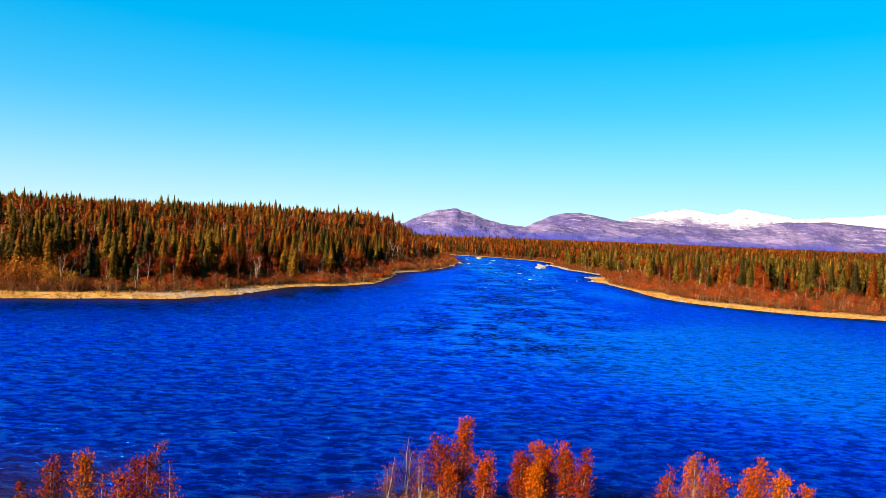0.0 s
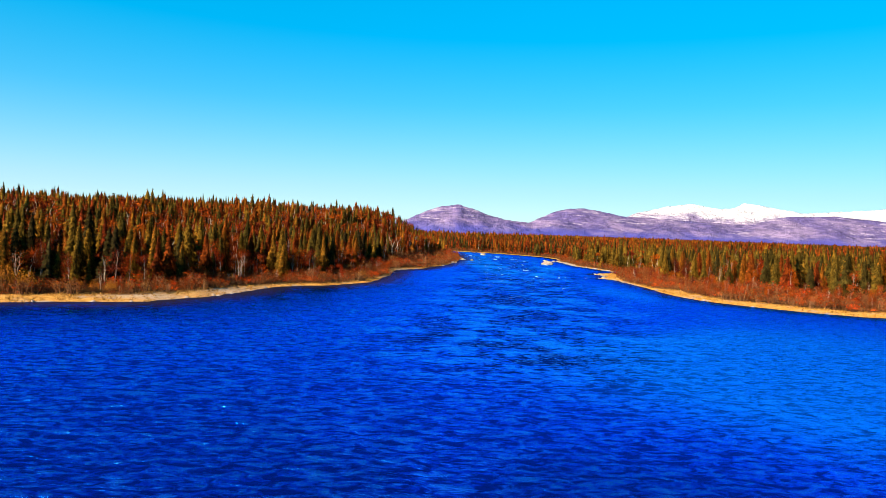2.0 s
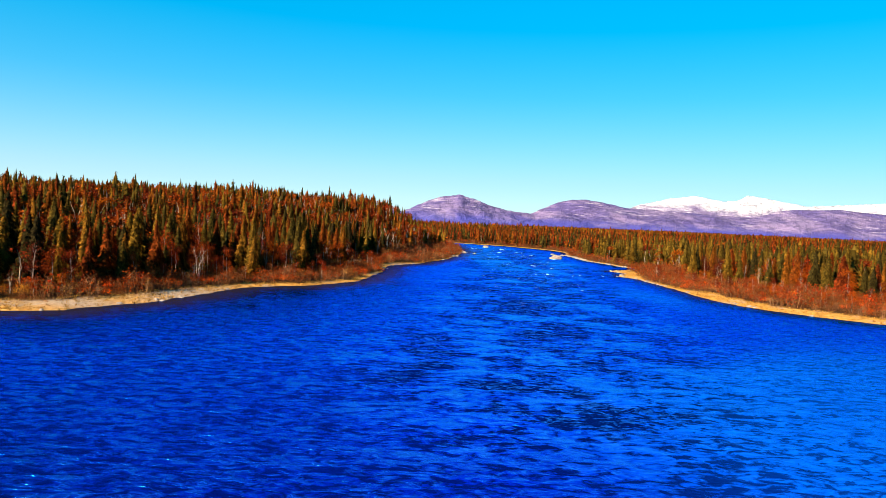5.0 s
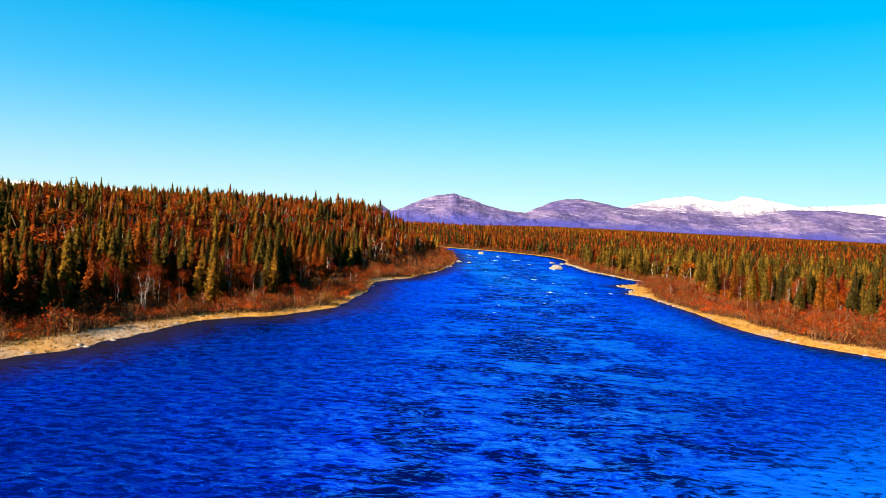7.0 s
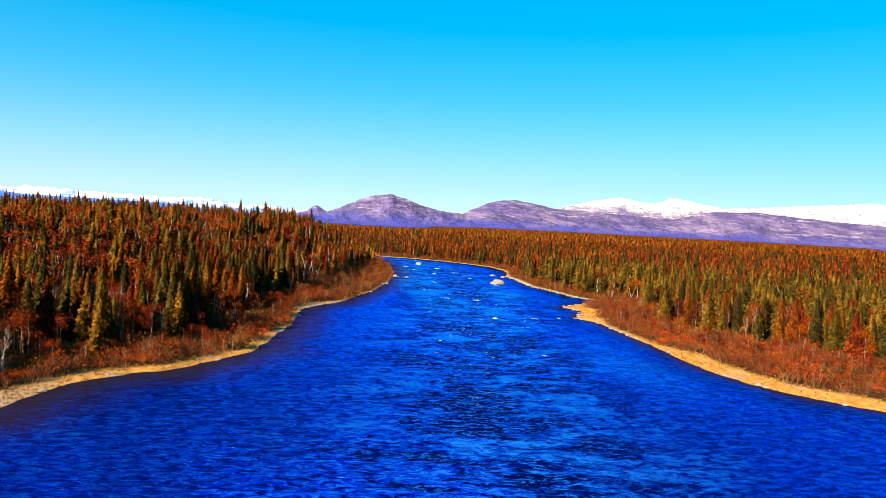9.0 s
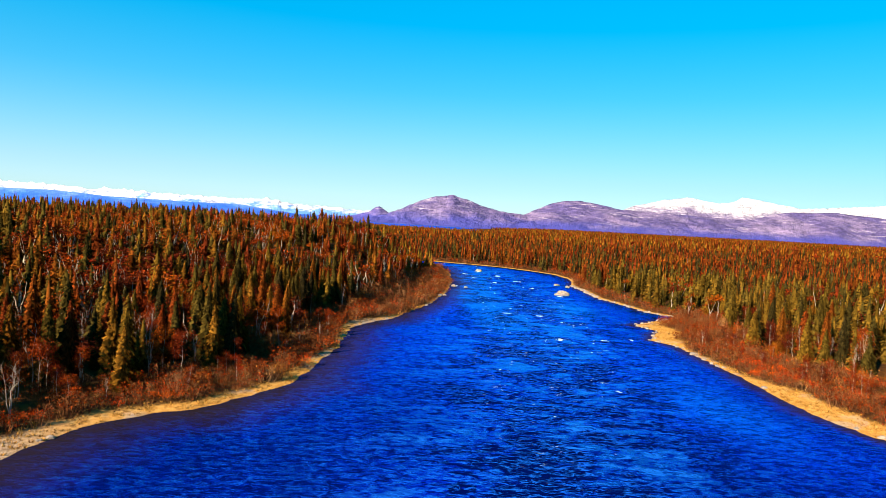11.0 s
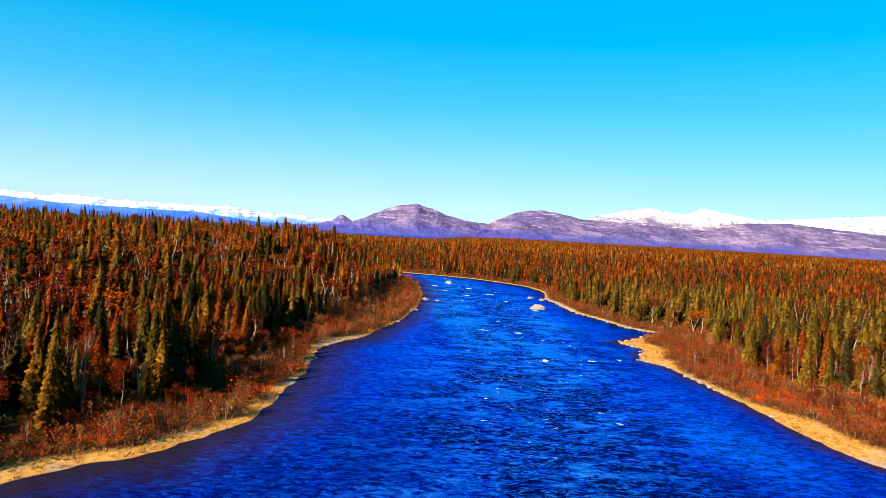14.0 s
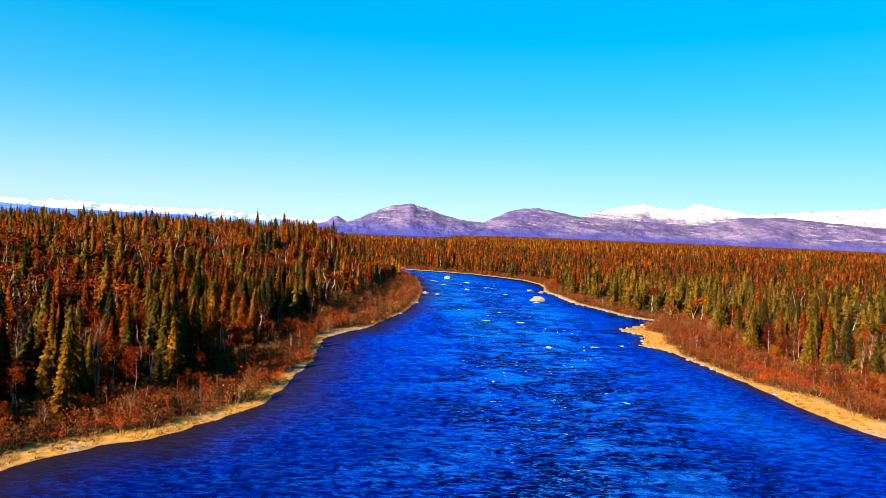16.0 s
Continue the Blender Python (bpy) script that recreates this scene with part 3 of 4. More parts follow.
def birch_frame(rnd, H, stems=1, limbs=9, sides=5, arc=0.0):
    """Trunks, limbs and the spots where the leaves hang."""
    wood, boughs, spots = [], [], []
    for s in range(stems):
        a0 = rnd.uniform(0, 6.28)
        lean = (0.05 + 0.10 * (stems > 1)) * H * rnd.uniform(0.5, 1.3)
        pts = [(0, 0, -0.2)]
        for i in range(1, 7):
            f = i / 6
            pts.append((lean * math.cos(a0) * f ** 1.3 + rnd.gauss(0, 0.012 * H) + arc * H * f * f, lean * math.sin(a0) * f ** 1.3 + rnd.gauss(0, 0.012 * H), H * (f - arc * 0.5 * f * f) * (0.97 if s == 0 else rnd.uniform(0.85, 0.95))))
        r = 0.008 * H + 0.012
        wood.append(tube(pts, [r * (1 - 0.88 * i / 6) for i in range(7)], sides))
        for _ in range(limbs):
            f = rnd.uniform(0.30, 0.93)
            i = int(f * 6)
            p = Vector(pts[i]).lerp(Vector(pts[i + 1]), f * 6 - i)
            a = rnd.uniform(0, 6.28)
            reach = H * rnd.uniform(0.12, 0.24) * (1.15 - 0.6 * f)
            q = p + Vector((reach * math.cos(a), reach * math.sin(a), reach * rnd.uniform(0.5, 1.3)))
            m = p.lerp(q, 0.5) + Vector((rnd.gauss(0, 0.02 * H), rnd.gauss(0, 0.02 * H), 0.02 * H))
            boughs.append(tube([p, m, q], [0.35 * r, 0.22 * r, 0.06 * r], 3))
            spots += [tuple(q), tuple(m.lerp(q, 0.5)), tuple(q + Vector((0, 0, -0.03 * H)))]
        spots.append(pts[-1])
    return wood, boughs, spots


def twig_fan(rnd, H, count, spread_to, wide):
    """Upright thin stems of a shrub from one stool."""
    verts, tris, tips = [], [], []
    for _ in range(count):
        a, out = rnd.uniform(0, 6.28), spread_to * rnd.uniform(0.1, 1.0)
        h = H * rnd.uniform(0.55, 1.0) * (1 - 0.35 * (out / spread_to) ** 2)
        b = (0.35 * out * math.cos(a), 0.35 * out * math.sin(a))
        n, s = len(verts), rnd.uniform(0, 3.14)
        tip = (out * math.cos(a), out * math.sin(a), h)
        verts += [(b[0] - wide * math.cos(s), b[1] - wide * math.sin(s), -0.1), (b[0] + wide * math.cos(s), b[1] + wide * math.sin(s), -0.1), tip]
        tris.append((n, n + 1, n + 2))
        for k in (0.55, 0.75):
            a2 = rnd.uniform(0, 6.28)
            p = Vector((b[0], b[1], 0)).lerp(Vector(tip), k)
            q = p + Vector((0.22 * h * math.cos(a2), 0.22 * h * math.sin(a2), 0.22 * h))
            n = len(verts)
            verts += [(p.x, p.y, p.z - wide), (p.x, p.y, p.z + wide), tuple(q)]
            tris.append((n, n + 1, n + 2))
            tips.append(tuple(q))
        tips += [tip, tuple(Vector((b[0], b[1], 0)).lerp(Vector(tip), 0.7))]
    return (verts, tris), tips


# ---- plants: things ----
def spruce_tree(rnd, H, R, whorls=22, arms=9, dead=False):
    ob = new("spruce_tree")
    part("trunk", tube([(0, 0, -0.3), (0, 0, 0.4 * H), (0, 0, 0.9 * H)], [0.014 * H + 0.02, 0.010 * H, 0.002 * H], 6), GREY if dead else SPRUCE_BARK, ob)
    part("crown", spruce_crown(rnd, H, R, whorls, arms, 0.05, rnd.uniform(0.6, 0.85), 0.38), GREY if dead else SPRUCE, ob)
    label = "dead grey spruce with bare drooping twigs in the forest edge" if dead else "slender olive-green spruce with drooping branches by the river"
    return tagged(ob, label, "tree", "grey dead spruces" if dead else "spruces along the river")


def birch_tree(rnd, H, stems, leaves, size, wide, limbs=9, label="", arc=0.0, leaf=None):
    ob = new("birch_tree")
    wood, boughs, spots = birch_frame(rnd, H, stems, limbs, 6, arc)
    for w in wood:
        part("trunk", w, BIRCH_BARK, ob, "pale birch trunk")
    tagged(part("branchwork", join(*boughs), BIRCH_BARK, ob), kind="stuff")
    if leaves:
        part("crown", leaf_cloud(rnd, spots, leaves, size, wide * H), leaf or BIRCH, ob)
    return tagged(ob, label or "mountain birch with orange-red autumn leaves and pale trunk", "tree", "birches along the river")


def willow_shrub(rnd, H, twigs, leaves, size, spread_to, leaf_mat=None, label=""):
    ob = new("willow_shrub")
    shape, tips = twig_fan(rnd, H, twigs, spread_to, 0.022)
    tagged(part("twig_mass", shape, GREY, ob), kind="stuff")
    part("foliage", leaf_cloud(rnd, tips, leaves, size, 0.10 * H), leaf_mat or SHRUB, ob)
    return tagged(ob, label or "reddish-brown autumn willow shrub on the river bank", "shrub", "willow shrubs on the banks")


def put_at(x, y, turn=0.0, s=1.0, tall=1.0):
    z = float(height(np.array([x]), np.array([y]))[0])
    return pose(x, y, z - 0.05, 0, 0, turn) @ Matrix.Diagonal((s, s, s * tall, 1))


class Kinds:
    """A few built forms of one plant, and copies of them set out in the plan."""

    def __init__(self, forms):
        self.forms, self.used = forms, [False] * len(forms)

    def set(self, k, m):
        k %= len(self.forms)
        if not self.used[k]:
            self.used[k] = True
            p, q, s = m.decompose()
            self.forms[k].matrix_basis = Matrix.LocRotScale(p, q, None)
            return self.forms[k]
        return copy_thing(self.forms[k], m)


# ---- forest: where it grows ----
rng = np.random.default_rng(5)


def scatter(x0, x1, y0, y1, gap, keep=1.0):
    """Plants on a jittered grid."""
    gx, gy = np.meshgrid(np.arange(x0, x1, gap), np.arange(y0, y1, gap))
    x = (gx + rng.uniform(-0.48, 0.48, gx.shape) * gap).ravel()
    y = (gy + rng.uniform(-0.48, 0.48, gx.shape) * gap).ravel()
    k = rng.random(x.shape) < keep
    return x[k], y[k]


def in_sight(x, y):
    """The part of the land that the flight looks over, with some to spare."""
    return (np.abs(x - 0.04 * y) < 0.70 * (y + 22)) & (y > 100)


def brush_width(x, y):
    return np.where(on_left(x, y), np.interp(y, [140, 190, 230, 260, 300, 340, 450, 520], [7, 9, 13, 11, 12, 23, 20, 9]), np.interp(y, [176, 230, 250, 262, 275, 305, 335, 360, 450, 600], [22, 28, 25, 18, 15, 20, 14, 7, 5, 6]))


def stand(shapes, mats, x, y, z, size, slim, seed, tint=None):
    """Many plants in one mesh: shapes are lists of (verts, tris, material number)."""
    r = np.random.default_rng(seed)
    all_v, all_t, all_m, all_c, base = [], [], [], [], 0
    pick = r.integers(0, len(shapes), len(x))
    tint = r.random(len(x)) if tint is None else tint
    for k, shape in enumerate(shapes):
        w = np.where(pick == k)[0]
        if not len(w):
            continue
        v = np.concatenate([np.array(s[0], np.float32) for s in shape])
        t, mi, n = [], [], 0
        for s in shape:
            t.append(np.array(s[1], np.int32) + n)
            mi.append(np.full(len(s[1]), s[2], np.int32))
            n += len(s[0])
        t, mi = np.concatenate(t), np.concatenate(mi)
        a = r.uniform(0, 6.283, len(w)).astype(np.float32)
        c, s = np.cos(a), np.sin(a)
        wide = (size[w] * slim[w])[:, None]
        vx = (v[:, 0] * c[:, None] - v[:, 1] * s[:, None]) * wide + x[w][:, None]
        vy = (v[:, 0] * s[:, None] + v[:, 1] * c[:, None]) * wide + y[w][:, None]
        vz = v[:, 2] * size[w][:, None] + z[w][:, None]
        all_v.append(np.stack([vx, vy, vz], -1).reshape(-1, 3))
        all_t.append((t[None] + (np.arange(len(w)) * len(v))[:, None, None]).reshape(-1, 3) + base)
        all_m.append(np.tile(mi, len(w)))
        all_c.append(np.repeat(tint[w], len(v)))
        base += len(w) * len(v)
    return np.concatenate(all_v), np.concatenate(all_t), mats, np.concatenate(all_m), [("tint", np.concatenate(all_c))]


def forest(name, label, shapes, mats, x, y, size, slim, seed, category="forest", tint=None):
    z = height(x, y) - 0.1
    me = mesh_of(name, *stand(shapes, mats, x, y, z, size, slim, seed, tint))
    return tagged(new(name, me), label, category, kind="stuff")


rnd = random.Random(11)


REDS = [(79, 259, 6, 14), (90, 232, 10, 16), (100, 208, 16, 10), (99, 405, 7, 20), (-39, 211, 9, 5)]


def brush_tint(x, y):
    """Red dwarf brush at the front in patches, brown and tan willow behind."""
    back = shore_distance(x, y) - beach_width(x, y)
    red = smooth(wave(x, y, 9.0, 3.3) + 0.3 * (x > 30), -0.2, 0.35) * (1 - smooth(back, 7, 20))
    for cx, cy, rx, ry in REDS:
        red = np.maximum(red, 0.9 * np.exp(-(((x - cx) / rx) ** 2 + ((y - cy) / ry) ** 2)))
    other = np.where(rng.random(len(x)) < 0.3, rng.uniform(0.88, 0.99, len(x)), rng.uniform(0.05, 0.55, len(x)))
    return np.where(rng.random(len(x)) < red, rng.uniform(0.5, 0.8, len(x)), other)


def hue(x, y):
    """Greener and more golden on the flat bank, browner on the hill, in drifts."""
    drift = 0.22 * wave(x, y, 35.0, 5.1)
    t = rng.random(len(x))
    return np.clip(np.where(on_left(x, y), np.where(rng.random(len(x)) < 0.50, 0.08 + 0.36 * t, 0.64 + 0.34 * t), 0.14 + 0.43 * t) + drift * np.where(on_left(x, y), 1.0, 0.6), 0.0, 0.99)


def unit_spruce(whorls, arms, fine=1.0):
    R = rnd.uniform(0.135, 0.20)
    return [(*spruce_crown(rnd, 1.0, R, whorls, arms, 0.05, rnd.uniform(0.55, 0.9), fine), 0)]


def unit_birch(leaves, size, limbs):
    wood, boughs, spots = birch_frame(rnd, 1.0, rnd.choice((1, 2)), limbs, 3)
    thin = [(np.array(v) * 1.0, t) for v, t in wood]
    return [(*join(*thin), 1), (*leaf_cloud(rnd, spots, leaves, size, 0.06), 2)]


def far_spruce():
    """Three ragged tiers."""
    verts, tris = [], []
    for b, t, r in ((0.05, 0.5, 0.13), (0.3, 0.75, 0.105), (0.55, 1.02, 0.075)):
        n, turn = len(verts), rnd.uniform(0, 6)
        for k in range(4):
            a = turn + 2 * math.pi * k / 4
            q = r * rnd.uniform(0.6, 1.2)
            verts.append((q * math.cos(a), q * math.sin(a), b + rnd.uniform(-0.07, 0.07)))
        verts.append((rnd.uniform(-0.02, 0.02), 0, t))
        tris += [(n + k, n + (k + 1) % 4, n + 4) for k in range(4)]
    return [(verts, tris, 0)]


def far_birch(count=30, size=0.115):
    spots = [(rnd.gauss(0, 0.10), rnd.gauss(0, 0.10), rnd.uniform(0.4, 0.9)) for _ in range(6)]
    return [(*leaf_cloud(rnd, spots, count, size, 0.06), 2), ([(-0.012, 0, 0), (0.012, 0, 0), (0, 0, 0.8)], [(0, 1, 2)], 1)]


# nearest edges of both banks: trees that are things of their own
x, y = scatter(-130, 150, 140, 345, 3.65)
d = shore_distance(x, y)
b = beach_width(x, y) + brush_width(x, y)
woods = (d > b) & in_sight(x, y) & (on_left(x, y) | (rng.random(len(x)) < 0.62))
edge = woods & (d < b + np.where(on_left(x, y), 26, 24)) & (y < 330)
EX, EY = x[edge], y[edge]
MARKS = [(-98, 153), (-94, 152), (-89, 153), (-85, 153), (112, 262), (-45, 215), (-51, 226), (-48, 229), (-38, 267), (-46, 258), (-58, 211), (-67, 202), (-52, 196), (-63, 185), (107, 250), (102, 260), (-15, 427), (-97, 178), (86, 281), (100, 300), (94, 262)]
free = np.min([np.hypot(EX - mx, EY - my) for mx, my in MARKS], 0) > 2.3
EX, EY = EX[free], EY[free]
order = rng.permutation(len(EX))
EX, EY = EX[order], EY[order]
is_birch = rng.random(len(EX)) < np.where(on_left(EX, EY), 0.42, 0.25)
spruces = Kinds([spruce_tree(rnd, 12.0, rnd.uniform(1.8, 2.5), 48, 26) for _ in range(5)])
birches = Kinds([birch_tree(rnd, 9.0, rnd.choice((1, 2, 3)), n, 0.23, 0.07) for n in (1300, 1000, 650, 1200, 240)])
ns = nb = 0
rest = []
for i, (px, py) in enumerate(zip(EX, EY)):
    turn, s = rng.uniform(0, 360), 0.55 + 0.42 * rng.random() ** 0.8
    if is_birch[i] and nb < 200:
        birches.set(nb, put_at(px, py, turn, s * 0.95))
        nb += 1
    elif not is_birch[i] and ns < 290:
        wide = 1.15
        spruces.set(ns, put_at(px, py, turn, s * wide, rng.uniform(0.9, 1.15)))
        ns += 1
    else:
        rest.append(i)

for f, (px, py), s, tall in ((0, (-45, 213), 0.95, 0.9), (1, (-67, 202), 0.85, 1.0), (2, (-63, 185), 0.85, 0.95), (3, (-15, 427), 0.85, 1.1), (4, (86, 281), 0.9, 1.0), (1, (100, 300), 1.0, 1.0), (2, (94, 262), 0.75, 1.0)):
    spruces.set(f, put_at(px, py, 40.0 * f, s, tall))
spruce_tree(rnd, 10.5, 1.1, 40, 8, True).matrix_basis = put_at(-51, 226)
for px, py, H, stems, leaves, arc, label in ((-48, 229, 9.5, 3, 260, 0.0, "leaning many-stemmed birch with white trunks and few leaves"), (-38, 267, 7.0, 2, 130, 0.35, "bent bare birch with a white arching trunk"),
                                             (-46, 258, 8.5, 3, 1800, 0.0, "full round birch glowing orange at the forest edge"), (-58, 211, 10.0, 1, 420, 0.0, "tall thin birch with a white trunk"),
                                             (-52, 196, 9.0, 3, 160, 0.12, "bare leaning birch with forked white trunks"), (107, 250, 10.0, 3, 1900, 0.0, "large orange birch with spreading white trunks"),
                                             (102, 260, 9.0, 4, 300, 0.0, "bare many-stemmed birch with pale trunks"), (112, 262, 9.0, 3, 700, 0.0, "reddish birch with a fan of pale trunks"), (-97, 178, 8.5, 2, 200, 0.0, "pale nearly bare birch among yellow willows")):
    birch_tree(rnd, H, stems, leaves, 0.17, 0.055, 12, label, arc).matrix_basis = put_at(px, py, rng.uniform(0, 360))

# the forest behind them
keep = woods & ~edge & (rng.random(len(x)) < np.where(on_left(x, y), 0.92, 0.9))
x2, y2 = scatter(-300, 300, 140, 480, 4.4)
d2 = shore_distance(x2, y2)
b2 = beach_width(x2, y2) + brush_width(x2, y2)
out = (x2 < -130) | (x2 > 150) | (y2 > 345)
k2 = (rng.random(len(x2)) < np.where(on_left(x2, y2), 0.85, 0.58)) & (d2 > b2) & in_sight(x2, y2) & out & (np.hypot(x2, y2 - 110) < 370)
fx, fy = np.concatenate([x[keep], x2[k2], EX[rest]]), np.concatenate([y[keep], y2[k2], EY[rest]])
kind = rng.random(len(fx)) < np.where(on_left(fx, fy), 0.42, 0.12) + 0.12 * wave(fx, fy, 22.0, 0.7)
size = 6.5 + 5.0 * rng.random(len(fx)) + 2.5 * (rng.random(len(fx)) < 0.08)
size = size * np.where(on_left(fx, fy), 1.0, 1.12)
slim = rng.uniform(0.8, 1.2, len(fx)) * np.where(on_left(fx, fy), 1.3, 1.25)
near_spruce = [unit_spruce(21, 9, 0.85) for _ in range(6)]
near_birch = [unit_birch(n, 0.042, 3) for n in (230, 190, 120, 240)]
forest("spruce_forest", "dense olive and brown spruce forest on both banks", near_spruce, [SPRUCE], fx[~kind], fy[~kind], size[~kind], slim[~kind], 1, tint=hue(fx[~kind], fy[~kind]))
forest("birch_forest", "orange and red autumn birches among the spruces", near_birch, [SPRUCE, BIRCH_BARK, BIRCH], fx[kind], fy[kind], size[kind] * 0.74, slim[kind] * 1.35, 2)

x, y = scatter(-560, 720, 140, 900, 5.4)
d = shore_distance(x, y)
r = np.hypot(x, y - 110)
k = (d > beach_width(x, y) + 0.8 * brush_width(x, y)) & in_sight(x, y) & (r >= 370) & (r < 760) & (rng.random(len(x)) < 0.82)
x, y = x[k], y[k]
kind = rng.random(len(x)) < 0.07 + 0.06 * wave(x, y, 30.0, 0.7)
size, slim = 6.0 + 5.5 * rng.random(len(x)), rng.uniform(1.1, 1.6, len(x))
forest("spruce_forest_beyond", "spruce forest stretching over the low land", [unit_spruce(8, 5) for _ in range(5)], [SPRUCE], x[~kind], y[~kind], size[~kind], slim[~kind], 3, tint=hue(x[~kind], y[~kind]))
forest("birch_forest_beyond", "orange birches in the forest farther off", [far_birch() for _ in range(4)], [SPRUCE, BIRCH_BARK, BIRCH], x[kind], y[kind], size[kind] * 0.78, slim[kind] * 1.2, 4)

x, y = scatter(-2300, 2900, 300, 3300, 12.2)
r = np.hypot(x, y - 110)
k = in_sight(x, y) & (r >= 760) & (rng.random(len(x)) < np.interp(r, [760, 3300], [1.0, 0.55])) & (height(x, y) > 2)
x, y = x[k], y[k]
kind = rng.random(len(x)) < 0.08
size, slim = rng.uniform(7.0, 13.0, len(x)) * (1 - 0.25 * smooth(y, 900, 1700) * (x < 200)), rng.uniform(1.3, 2.2, len(x))
forest("far_spruce_forest", "far spruce forest reaching to the feet of the fells", [far_spruce() for _ in range(5)], [SPRUCE], x[~kind], y[~kind], size[~kind], slim[~kind], 5, tint=hue(x[~kind], y[~kind]))
forest("far_birch_forest", "orange birches scattered through the far forest", [far_birch(13, 0.2) for _ in range(3)], [SPRUCE, BIRCH_BARK, BIRCH], x[kind], y[kind], size[kind] * 0.8, slim[kind], 6)


# ---- shrubs on the banks ----
x, y = scatter(-130, 150, 136, 340, 1.65)
d = shore_distance(x, y)
w, b = beach_width(x, y), brush_width(x, y)
k = (d > w * 0.95) & (d < w + b + 3) & in_sight(x, y)
x, y, d = x[k], y[k], d[k]
near = rng.random(len(x)) < 300 / max(len(x), 1) * 0.95
low = Kinds([willow_shrub(rnd, 1.7, 40, n, 0.11, 1.5, RED, "low bright red dwarf birch shrub on the river bank") for n in (360, 300)])
shrubs = Kinds([willow_shrub(rnd, 2.4, 50, n, 0.13, sp) for n, sp in ((330, 1.4), (220, 1.2), (400, 1.7), (80, 1.3))])
for i, (px, py) in enumerate(zip(x[near][:185], y[near][:185])):
    m = put_at(px, py, rng.uniform(0, 360), rng.uniform(0.6, 1.2) * (1.0 + 0.6 * float(wave(np.array([px]), np.array([py]), 5.5, 8.2)[0])), rng.uniform(0.85, 1.2))
    t = float(brush_tint(np.array([px]), np.array([py]))[0])
    low.set(i, m) if 0.5 <= t < 0.81 else shrubs.set(i, m)
for cx, cy, rx, ry in REDS[:3] + REDS[4:]:
    for i in range(26):
        px, py = cx + 0.8 * rx * rng.normal(), cy + 0.7 * ry * rng.normal()
        back = float(shore_distance(np.array([px]), np.array([py]))[0] - beach_width(np.array([px]), np.array([py]))[0])
        if 0.3 < back < 24:
            low.set(i, put_at(px, py, rng.uniform(0, 360), rng.uniform(0.6, 1.1), rng.uniform(0.8, 1.1)))


def unit_shrub(twigs, leaves, size, wide=0.012):
    shape, tips = twig_fan(rnd, 1.0, twigs, 0.55, wide)
    return [(*shape, 0), (*leaf_cloud(rnd, tips, leaves, size, 0.12), 1)]


x3, y3 = scatter(-260, 320, 130, 660, 2.6)
d3 = shore_distance(x3, y3)
k3 = (d3 > beach_width(x3, y3)) & (d3 < beach_width(x3, y3) + brush_width(x3, y3) + 2) & in_sight(x3, y3) & ((x3 < -130) | (x3 > 150) | (y3 > 340))
sx, sy = np.concatenate([x[~near], x3[k3]]), np.concatenate([y[~near], y3[k3]])
forest("willow_thicket", "thicket of brown and red willow brush along the banks", [unit_shrub(n, l, 0.085, 0.017) for n, l in ((13, 52), (14, 34), (10, 60), (20, 12), (10, 56))], [GREY, SHRUB], sx, sy,
       np.clip(rng.uniform(1.2, 3.2, len(sx)) * (1.0 + 0.75 * wave(sx, sy, 5.5, 8.2)), 0.6, 4.2), rng.uniform(0.9, 1.4, len(sx)), 7, "thicket", brush_tint(sx, sy))


gold = Kinds([willow_shrub(rnd, 3.6, 70, 900, 0.13, 1.9, YELLOW, "tall golden-yellow willow bush beside the river")])
for px, py, s in ((-98, 152, 2.0), (-94, 151, 1.8), (-90, 152, 2.0), (-86, 152, 1.6), (-101, 149, 1.5), (-82, 153, 1.3), (-74, 158, 0.7), (-71, 159, 0.6), (-68, 160, 0.7), (-65, 162, 0.6)):
    gold.set(0, put_at(px, py, 50 * s, s))


x, y = scatter(-70, 130, 150, 345, 5.5)
d = shore_distance(x, y)
k = (d > beach_width(x, y) + 3) & (d < beach_width(x, y) + brush_width(x, y)) & in_sight(x, y) & (rng.random(len(x)) < 0.75)
for i, (px, py) in enumerate(zip(x[k][:90], y[k][:90])):
    birches.set(int(rng.integers(0, 5)), put_at(px, py, rng.uniform(0, 360), rng.uniform(0.3, 0.55)))


# ---- dry grass on the shores ----
def tussock(blades):
    verts, tris = [], []
    for _ in range(blades):
        a, s = rnd.uniform(0, 6.28), rnd.uniform(0, 3.14)
        out, h = rnd.uniform(0.1, 0.75), rnd.uniform(0.5, 1.0)
        bx, by = 0.3 * out * math.cos(a), 0.3 * out * math.sin(a)
        n = len(verts)
        verts += [(bx - 0.09 * math.cos(s), by - 0.09 * math.sin(s), -0.1), (bx + 0.09 * math.cos(s), by + 0.09 * math.sin(s), -0.1), (out * math.cos(a), out * math.sin(a), h)]
        tris.append((n, n + 1, n + 2))
    return [(verts, tris, 0)]


